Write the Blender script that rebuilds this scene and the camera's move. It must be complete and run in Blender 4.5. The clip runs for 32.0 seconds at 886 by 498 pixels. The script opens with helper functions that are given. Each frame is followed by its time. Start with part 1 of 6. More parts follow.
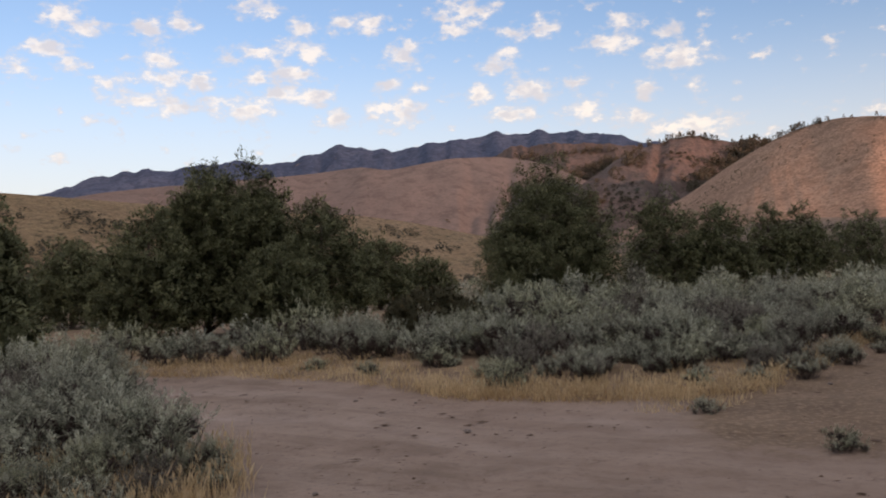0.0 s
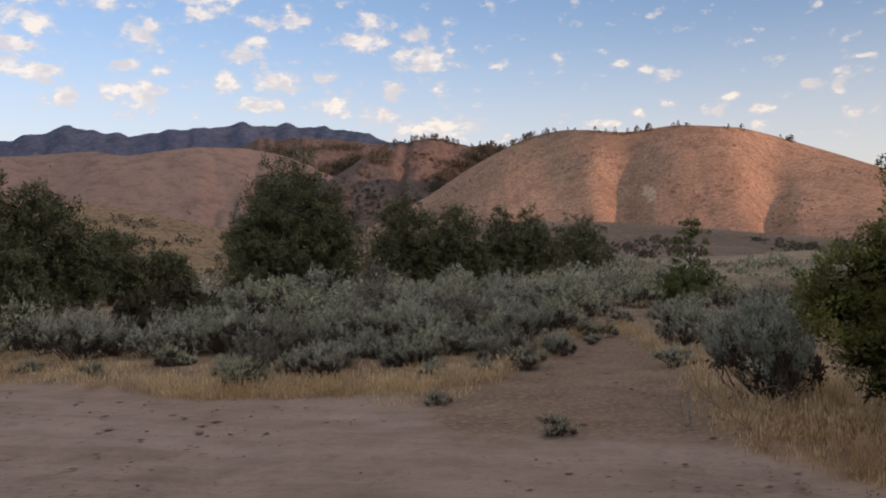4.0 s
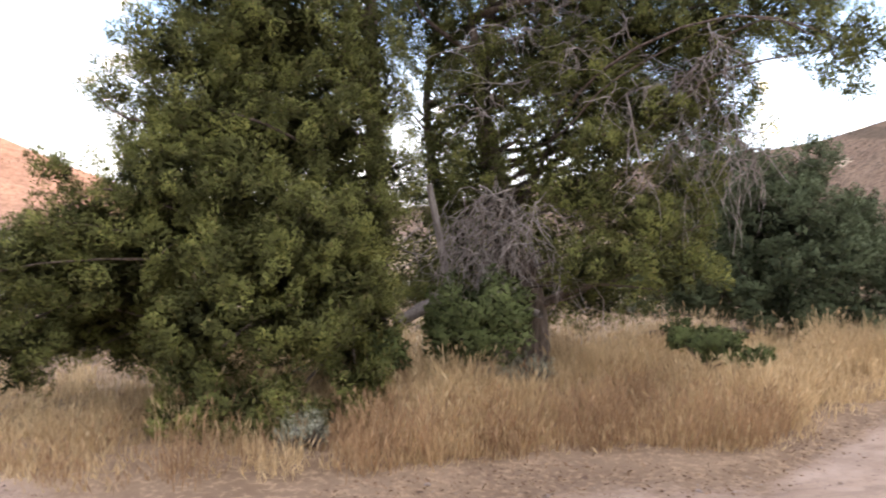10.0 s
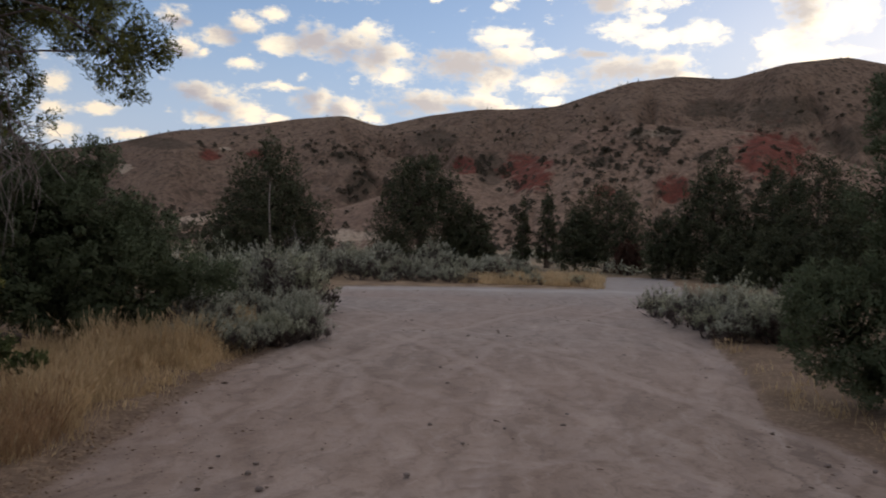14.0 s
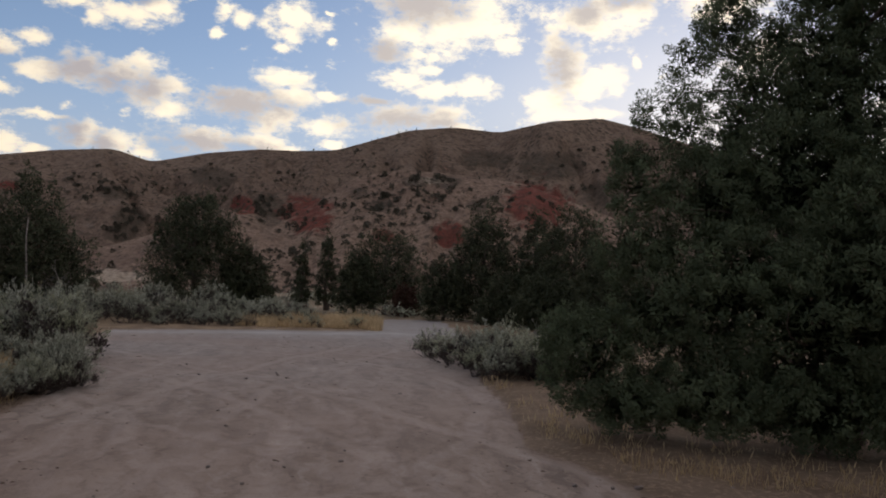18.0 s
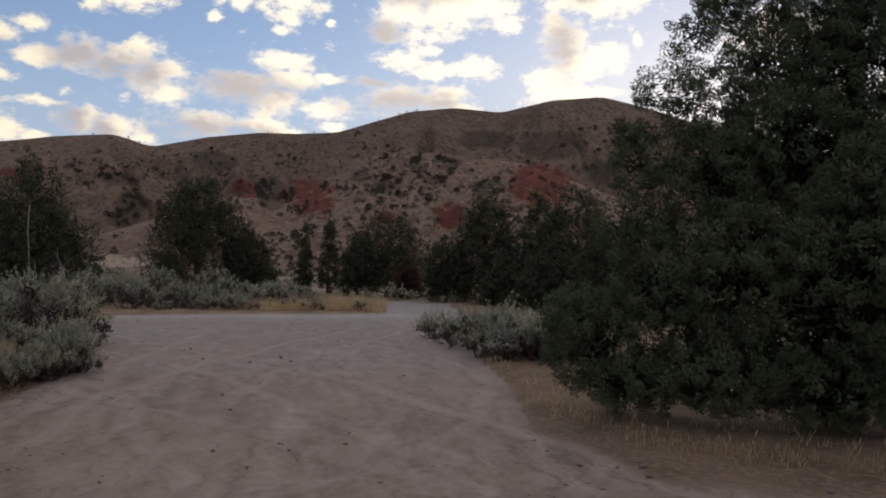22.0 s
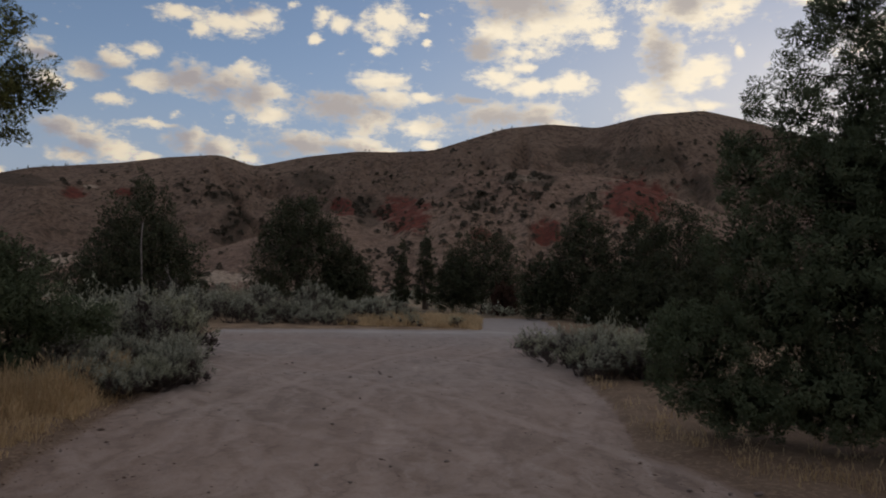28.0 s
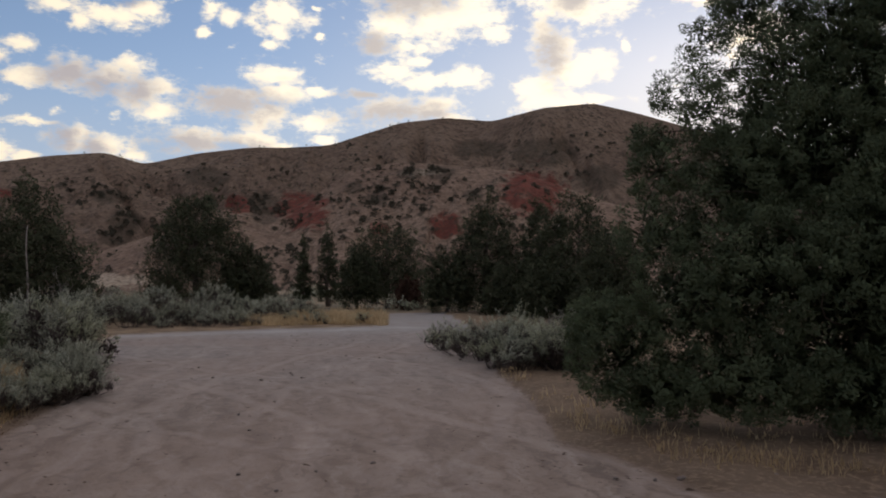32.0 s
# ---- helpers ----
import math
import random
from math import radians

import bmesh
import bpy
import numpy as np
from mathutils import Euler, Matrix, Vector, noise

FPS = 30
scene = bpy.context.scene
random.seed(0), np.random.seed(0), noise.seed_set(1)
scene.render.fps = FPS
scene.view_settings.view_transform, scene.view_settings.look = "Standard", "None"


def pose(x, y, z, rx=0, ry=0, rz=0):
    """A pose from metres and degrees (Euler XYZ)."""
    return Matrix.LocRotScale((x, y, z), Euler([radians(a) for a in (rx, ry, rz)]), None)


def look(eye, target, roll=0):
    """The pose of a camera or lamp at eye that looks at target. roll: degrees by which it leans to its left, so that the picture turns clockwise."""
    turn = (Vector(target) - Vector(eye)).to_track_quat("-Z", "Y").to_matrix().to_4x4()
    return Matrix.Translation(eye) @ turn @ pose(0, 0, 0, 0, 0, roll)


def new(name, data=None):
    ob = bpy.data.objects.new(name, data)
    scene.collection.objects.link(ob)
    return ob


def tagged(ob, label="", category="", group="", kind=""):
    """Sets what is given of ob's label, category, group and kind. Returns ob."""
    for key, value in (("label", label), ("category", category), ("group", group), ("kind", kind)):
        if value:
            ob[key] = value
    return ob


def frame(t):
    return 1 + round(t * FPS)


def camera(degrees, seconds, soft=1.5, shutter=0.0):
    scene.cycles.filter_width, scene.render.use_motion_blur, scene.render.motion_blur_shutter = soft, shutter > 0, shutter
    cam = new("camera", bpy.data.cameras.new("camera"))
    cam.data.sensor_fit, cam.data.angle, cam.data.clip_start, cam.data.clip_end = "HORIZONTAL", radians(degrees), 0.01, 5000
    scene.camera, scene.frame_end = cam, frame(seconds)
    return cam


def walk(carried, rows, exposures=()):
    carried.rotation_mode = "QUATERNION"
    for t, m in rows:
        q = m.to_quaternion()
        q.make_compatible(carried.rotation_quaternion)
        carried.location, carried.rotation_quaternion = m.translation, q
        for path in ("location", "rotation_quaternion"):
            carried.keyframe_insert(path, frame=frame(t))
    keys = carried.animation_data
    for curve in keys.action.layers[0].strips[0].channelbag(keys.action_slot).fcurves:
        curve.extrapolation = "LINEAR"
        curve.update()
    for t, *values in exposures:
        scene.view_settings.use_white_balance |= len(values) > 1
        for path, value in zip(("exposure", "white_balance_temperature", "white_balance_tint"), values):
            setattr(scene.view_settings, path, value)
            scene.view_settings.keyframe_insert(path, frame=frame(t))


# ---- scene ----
cam = camera(55.78, 32.0, soft=1.9, shutter=0.3)

# seconds, place in metres, turn in degrees
ROWS = [
    (0.0, -0.0, 0.0, 1.6, 91.501, 2.499, 0.065),
    (0.5, -0.001, -0.001, 1.604, 91.295, 2.068, -2.81),
    (1.0, 0.006, -0.005, 1.602, 91.702, 1.808, -6.005),
    (1.5, 0.002, -0.002, 1.604, 91.929, 1.785, -8.853),
    (2.0, 0.001, -0.024, 1.607, 91.603, 2.23, -11.789),
    (2.5, 0.009, -0.039, 1.605, 90.88, 2.292, -14.151),
    (4.5, 0.072, 0.021, 1.609, 90.455, 1.657, -18.443),
    (5.0, 0.085, 0.025, 1.607, 90.29, 2.038, -20.521),
    (5.5, 0.07, 0.026, 1.612, 90.525, 2.296, -23.495),
    (6.0, 0.073, 0.035, 1.614, 90.397, 1.802, -27.229),
    (6.5, 0.082, 0.035, 1.612, 90.188, 1.317, -31.08),
    (7.0, 0.086, 0.03, 1.616, 90.015, 1.265, -35.148),
    (7.5, 0.091, 0.007, 1.614, 89.817, 1.252, -40.266),
    (8.0, 0.097, -0.018, 1.614, 89.479, 1.04, -46.835),
    (8.5, 0.11, -0.042, 1.607, 89.06, 0.941, -53.173),
    (9.0, 0.123, -0.065, 1.604, 89.029, 1.026, -58.621),
    (9.5, 0.159, -0.093, 1.602, 89.086, 0.358, -64.164),
    (10.0, 0.229, -0.104, 1.602, 89.532, -0.779, -69.843),
    (10.5, 0.252, -0.14, 1.601, 89.373, -1.502, -76.929),
    (11.0, 0.271, -0.139, 1.592, 88.888, -1.413, -86.241),
    (11.5, 0.258, -0.133, 1.588, 88.738, -1.889, -95.728),
    (12.0, 0.255, -0.124, 1.584, 88.719, -2.534, -102.602),
    (12.5, 0.208, -0.106, 1.57, 88.813, -2.055, -106.754),
    (13.0, 0.237, -0.118, 1.576, 89.486, -1.651, -109.861),
    (13.5, 0.27, -0.143, 1.578, 90.662, -1.305, -113.034),
    (14.0, 0.303, -0.169, 1.579, 90.694, -1.546, -116.244),
    (14.5, 0.324, -0.173, 1.572, 90.741, -1.295, -121.338),
    (15.0, 0.301, -0.115, 1.576, 91.169, -1.421, -126.022),
    (15.5, 0.259, -0.066, 1.587, 91.858, -1.917, -127.183),
    (17.5, -0.007, 0.038, 1.578, 93.481, -2.075, -131.339),
    (18.0, -0.011, 0.053, 1.576, 94.015, -1.628, -131.268),
    (18.5, -0.009, 0.042, 1.575, 94.304, -1.403, -131.67),
    (19.0, -0.001, 0.036, 1.57, 94.359, -1.147, -132.542),
    (19.5, 0.001, 0.021, 1.569, 94.266, -0.874, -133.195),
    (20.0, 0.005, 0.011, 1.578, 94.03, -0.597, -133.145),
    (20.5, 0.005, 0.013, 1.577, 93.003, -0.1, -132.635),
    (21.0, 0.003, 0.027, 1.576, 91.82, 0.006, -131.662),
    (21.5, 0.01, 0.028, 1.583, 92.271, -0.634, -131.175),
    (22.0, 0.014, 0.025, 1.58, 92.726, -0.868, -131.067),
    (22.5, 0.008, 0.037, 1.579, 92.882, -1.07, -131.111),
    (23.0, 0.034, 0.011, 1.584, 93.583, -1.996, -131.397),
    (23.5, 0.069, -0.001, 1.588, 94.678, -2.385, -131.528),
    (24.0, 0.076, -0.008, 1.592, 94.89, -2.102, -131.186),
    (24.5, 0.081, -0.01, 1.593, 95.343, -1.666, -130.521),
    (26.5, 0.095, 0.012, 1.578, 94.518, -1.303, -128.775),
    (27.0, 0.101, 0.008, 1.574, 94.078, -1.487, -127.888),
    (27.5, 0.114, 0.013, 1.572, 93.668, -1.483, -126.908),
    (28.0, 0.109, 0.034, 1.576, 93.756, -1.297, -124.595),
    (28.5, 0.118, 0.05, 1.575, 93.625, -0.994, -122.649),
    (29.0, 0.121, 0.045, 1.58, 93.389, -0.733, -122.179),
    (29.5, 0.146, 0.032, 1.575, 93.31, -0.152, -121.587),
    (30.0, 0.215, 0.006, 1.568, 93.3, 0.306, -121.268),
    (30.5, 0.246, 0.035, 1.552, 93.4, 0.447, -123.275),
    (31.0, 0.252, 0.091, 1.559, 93.855, 0.492, -126.135),
    (31.5, 0.29, 0.118, 1.578, 93.67, 0.212, -129.068),
    (32.0, 0.319, 0.133, 1.609, 93.399, 0.644, -131.375),
]
EXPOSURES = [(0.0, 0.3, 6500, 10), (5.0, 0.24, 6500, 10), (7.0, 0.42, 6500, 10), (8, .5, 6500, 10), (9.0, 1.65, 6600, 10), (10.0, 2.2, 6500, 10), (10.5, 2.4, 6200, 10), (11.0, 1.75, 6050, 10), (11.3, 1.5, 6150, 10), (12.5, 0.32, 6250, 10), (13.0, 0.22, 6330, 10), (14.0, -0.06, 6330, 10), (15.0, -0.08, 6330, 10), (18.0, -0.23, 6330, 10), (19.0, -0.45, 6330, 10), (21.0, -0.5, 6330, 10), (22.0, -0.15, 6330, 10), (23.3, -0.18, 6330, 10), (24.0, -0.62, 6330, 10), (25.0, -0.6, 6330, 10), (28.0, -0.65, 6330, 10), (31.0, -0.62, 6330, 10), (32.0, -0.2, 6330, 10)]
walk(cam, [(t, pose(*m)) for t, *m in ROWS], EXPOSURES)

SUN_AZ, SUN_EL = 152.0, 5.0        # compass degrees clockwise from +y, degrees up


def bearing(az, r):
    a = radians(az)
    return r * math.sin(a), r * math.cos(a)


# ---------------------------------------------------------------- world and sun
class Nodes:
    """Short-hand for building node trees."""

    def __init__(self, tree):
        self.t = tree
        tree.nodes.clear()

    def link(self, a, b):
        self.t.links.new(a, b)

    def put(self, sock, v):
        if isinstance(v, bpy.types.NodeSocket):
            self.link(v, sock)
        elif isinstance(v, (tuple, list)) and len(v) == 3 and sock.type == "RGBA":
            sock.default_value = (*v, 1)
        else:
            sock.default_value = v

    def math(self, op, a, b=0.0, c=0.0, clamp=False):
        node = self.t.nodes.new("ShaderNodeMath")
        node.operation, node.use_clamp = op, clamp
        for s, v in zip(node.inputs, (a, b, c)):
            self.put(s, v)
        return node.outputs[0]

    def vec(self, op, a, b=(0, 0, 0), c=(0, 0, 0)):
        node = self.t.nodes.new("ShaderNodeVectorMath")
        node.operation = op
        self.put(node.inputs[0], a)
        if op == "SCALE":
            self.put(node.inputs["Scale"], b)
        else:
            self.put(node.inputs[1], b)
        return node.outputs["Value"] if op in ("LENGTH", "DOT_PRODUCT", "DISTANCE") else node.outputs[0]

    def noise(self, vector, scale, detail=4.0, rough=0.55, distortion=0.0):
        node = self.t.nodes.new("ShaderNodeTexNoise")
        self.put(node.inputs["Vector"], vector)
        node.inputs["Scale"].default_value, node.inputs["Detail"].default_value = scale, detail
        node.inputs["Roughness"].default_value, node.inputs["Distortion"].default_value = rough, distortion
        return node.outputs["Fac"]

    def voronoi(self, vector, scale, randomness=1.0):
        node = self.t.nodes.new("ShaderNodeTexVoronoi")
        self.put(node.inputs["Vector"], vector)
        node.inputs["Scale"].default_value, node.inputs["Randomness"].default_value = scale, randomness
        return node.outputs["Distance"]

    def step(self, v, lo, hi, a=0.0, b=1.0):
        node = self.t.nodes.new("ShaderNodeMapRange")
        node.interpolation_type = "SMOOTHSTEP"
        for s, x in zip(node.inputs, (v, lo, hi, a, b)):
            self.put(s, x)
        return node.outputs[0]

    def mix(self, fac, a, b, mode="MIX"):
        node = self.t.nodes.new("ShaderNodeMix")
        node.data_type, node.blend_type = "RGBA", mode
        self.put(node.inputs["Factor"], fac)
        ins = [s for s in node.inputs if s.type == "RGBA"]
        self.put(ins[0], a), self.put(ins[1], b)
        return [s for s in node.outputs if s.type == "RGBA"][0]

    def xyz(self, v):
        node = self.t.nodes.new("ShaderNodeSeparateXYZ")
        self.put(node.inputs[0], v)
        return node.outputs

    def combine(self, x, y, z=0.0):
        node = self.t.nodes.new("ShaderNodeCombineXYZ")
        for s, v in zip(node.inputs, (x, y, z)):
            self.put(s, v)
        return node.outputs[0]

    def coords(self, which):
        return self.t.nodes.new("ShaderNodeTexCoord").outputs[which]

    def attr(self, name):
        node = self.t.nodes.new("ShaderNodeAttribute")
        node.attribute_name = name
        return node.outputs["Fac"]


# clouds: compass degrees, degrees up, half width and half height in degrees
CLOUDS_EAST = [
    (-23.9, 16.7, 1.13, 0.54), (-22.7, 16, 0.98, 0.39), (-18.8, 16.2, 0.86, 0.62), (-16.8, 16.6, 0.71, 0.43), (-24.9, 14.8, 1.11, 0.54), (-23.7, 13.8, 0.97, 0.39),
    (-26.8, 13.5, 0.86, 0.46), (-21.5, 12.8, 0.83, 0.39), (-11.7, 17.7, 1.11, 0.54), (-9.1, 16.5, 0.83, 0.54), (-12, 15.1, 1.29, 0.46), (-14.1, 14.5, 0.8, 0.43),
    (-8.9, 15, 1.32, 0.62), (-18.4, 14.3, 1.21, 0.62), (-18.2, 13.2, 1.74, 0.62), (-15.8, 12.9, 0.89, 0.5), (-19.7, 11.8, 1.3, 0.39), (-18, 11.5, 1.22, 0.7),
    (-14.9, 11.4, 0.9, 0.62), (-11.9, 13.4, 1.11, 0.46), (-9.6, 13.5, 1.31, 0.62), (-10.4, 12.3, 1.19, 0.54), (-8.2, 12, 0.95, 0.54), (-12.7, 11.2, 1.47, 0.77),
    (-6.7, 10.6, 0.76, 0.54)]
CLOUDS_EAST_LOW = [
    (-6.1, 16.8, 0.84, 0.39), (-4.3, 16.7, 0.84, 0.54), (-2.1, 14.6, 1.16, 0.77), (-3.2, 12.7, 0.69, 0.39), (-1.1, 12.5, 0.54, 0.31), (-2.9, 10.9, 1.47, 0.93),
    (1.9, 17.2, 1.55, 0.77), (1.3, 16.1, 0.85, 0.46), (5.3, 15.7, 0.85, 0.46), (7.7, 16, 0.84, 0.62), (5.2, 14.5, 0.65, 0.35), (4.2, 13.6, 0.93, 0.5),
    (2.8, 11.8, 1, 0.54), (6.1, 11.9, 1.72, 0.7), (5.1, 10.3, 1.35, 0.54), (9.6, 12.2, 0.68, 0.35), (10.2, 10.3, 0.94, 0.7), (12.1, 14.6, 1.34, 0.5),
    (12.8, 15.6, 0.89, 0.5), (13.7, 11.3, 0.81, 0.77), (13.2, 9.7, 1.03, 0.62), (16, 14.9, 0.72, 0.54), (16.1, 13.3, 1.62, 0.7), (17.1, 8.8, 2.31, 0.7),
    (17.1, 11.4, 0.5, 0.54)]
CLOUDS_NORTH = [
    (29.6, 12.4, 0.59, 0.24), (31, 11.9, 0.47, 0.24), (32.6, 11.5, 0.7, 0.33), (30.5, 9.1, 0.42, 0.33), (36.5, 9.9, 0.41, 0.28), (35.6, 8.9, 0.51, 0.28),
    (38.4, 8.9, 0.57, 0.28), (41.5, 10, 0.67, 0.28), (43.1, 9.8, 0.33, 0.33), (46.9, 9.9, 0.59, 0.42), (43.5, 8.2, 0.48, 0.28), (44.8, 8.1, 0.32, 0.24),
    (47.1, 7.5, 0.38, 0.24), (48.3, 7.7, 0.33, 0.24), (47.9, 8.7, 0.52, 0.24), (48.8, 10.9, 0.82, 0.35), (44.3, 11.5, 0.54, 0.14), (28.2, 8.5, 0.94, 0.33),
    (38.3, 7.8, 0.34, 0.28), (49.2, 11, 1.7, 0.9), (48, 14.9, 1.5, 0.6)]
CLOUDS_EVENING = [
    (98, 15, 0.86, 0.68), (98.9, 14.7, 0.37, 0.22), (98.7, 13.1, 1.24, 0.6), (101, 14.1, 1.14, 0.6), (102.8, 14.9, 1.03, 0.6), (104.3, 15.7, 0.78, 0.43),
    (100, 13, 0.5, 0.27), (102.7, 12.4, 0.98, 0.38), (99.8, 10.4, 1.75, 0.6), (101.2, 10, 1.52, 0.68), (102.7, 9.2, 1.8, 0.68), (100.2, 8.8, 1.26, 0.41),
    (104.5, 9, 0.78, 0.41), (91.3, 10.3, 0.9, 0.68), (91.1, 8.7, 0.89, 0.49), (93.6, 8.9, 0.81, 0.33), (91.4, 7.3, 1.35, 0.54), (95.3, 7.4, 1.31, 0.38),
    (105.1, 11.2, 1.57, 0.22)]
CLOUDS_LONG = [
    (106.6, 18.3, 1.78, 0.49), (109.4, 17.9, 2.09, 0.76), (112, 18.5, 1.2, 0.68), (108, 17.5, 0.8, 0.41), (105.2, 13.9, 1.3, 0.6), (107.2, 14.3, 1.57, 0.92),
    (109.3, 14.1, 2.08, 1.14), (111.5, 13.5, 1.91, 1.14), (112.8, 12.3, 1.33, 0.76), (110.5, 15.1, 1.18, 0.54), (107.7, 10.3, 1.35, 0.81), (109.3, 10, 1.38, 0.81),
    (110.7, 9.5, 0.94, 0.54), (115.3, 10.5, 3.23, 0.71), (118.4, 10.6, 2.3, 0.54), (120.5, 10.3, 1.3, 0.27), (115.9, 18.8, 0.63, 0.68), (115.5, 17.5, 0.45, 0.33),
    (117, 18.4, 0.76, 0.54), (120.3, 18.8, 1.95, 0.95), (120.5, 17.8, 1.3, 0.68), (119.7, 16.9, 0.57, 0.33), (123, 19.4, 0.32, 0.14), (123.2, 17.5, 0.32, 0.22)]
CLOUDS_MIDDLE = [
    (117.5, 13.1, 2.54, 0.98), (119.8, 15, 1.82, 0.76), (120.6, 13.9, 1.56, 0.98), (119.4, 12.4, 2.32, 0.87), (122.6, 12, 2.11, 0.6), (122.8, 14, 1.19, 0.35),
    (125.7, 13.8, 1.34, 0.24), (123.4, 10.8, 0.8, 0.33), (128.9, 19.8, 2.98, 1.22), (126.7, 17.2, 1.35, 0.6), (128.1, 18.5, 2.16, 1.09), (131.1, 18.6, 2.99, 1.36),
    (129.2, 17, 2.44, 0.6), (133.9, 20.2, 1.9, 1.09), (133.6, 18.9, 2.44, 0.76), (135.3, 17.7, 1.08, 0.6), (128.2, 15.3, 1.62, 0.6), (129.5, 16, 1.08, 0.43),
    (130.7, 14.7, 2.17, 0.6), (133.1, 14.8, 1.9, 0.71), (128, 12.8, 2.97, 0.87), (130.7, 12.9, 1.9, 0.81), (132.1, 12.4, 1.36, 0.68)]
CLOUDS_SUNWARD = [
    (141, 19.4, 3.18, 1.36), (143.5, 19.8, 1.57, 1.22), (138.6, 17.7, 0.94, 1.36), (139.2, 16.4, 1.47, 1.49), (140, 15.1, 1.87, 0.98), (142.1, 15.5, 1.32, 0.87),
    (142.7, 14.8, 0.79, 0.49), (138.4, 14, 1.88, 0.98), (139.2, 13.2, 2.41, 0.68), (141.9, 13.2, 1.06, 0.33), (144.1, 16.5, 0.31, 0.41), (149.7, 20, 2.5, 1.5),
    (152.5, 16.5, 2.4, 1.2)]
for group in (CLOUDS_EAST, CLOUDS_EAST_LOW, CLOUDS_NORTH):
    group[:] = [(a, e, 1.22 * w, 1.2 * h) for a, e, w, h in group]
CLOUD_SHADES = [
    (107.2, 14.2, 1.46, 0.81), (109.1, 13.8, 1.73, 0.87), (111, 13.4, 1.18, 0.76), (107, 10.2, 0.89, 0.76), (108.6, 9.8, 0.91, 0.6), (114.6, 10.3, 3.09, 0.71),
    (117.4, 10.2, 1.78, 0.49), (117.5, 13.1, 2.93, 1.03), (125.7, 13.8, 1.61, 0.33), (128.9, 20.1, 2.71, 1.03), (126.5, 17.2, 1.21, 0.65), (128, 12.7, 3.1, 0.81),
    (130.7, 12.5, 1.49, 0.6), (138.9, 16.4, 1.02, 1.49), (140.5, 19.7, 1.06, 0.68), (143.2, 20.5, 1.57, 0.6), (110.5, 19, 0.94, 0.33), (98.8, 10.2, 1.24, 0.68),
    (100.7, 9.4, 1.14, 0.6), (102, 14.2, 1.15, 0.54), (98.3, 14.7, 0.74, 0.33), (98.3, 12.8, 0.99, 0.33)]


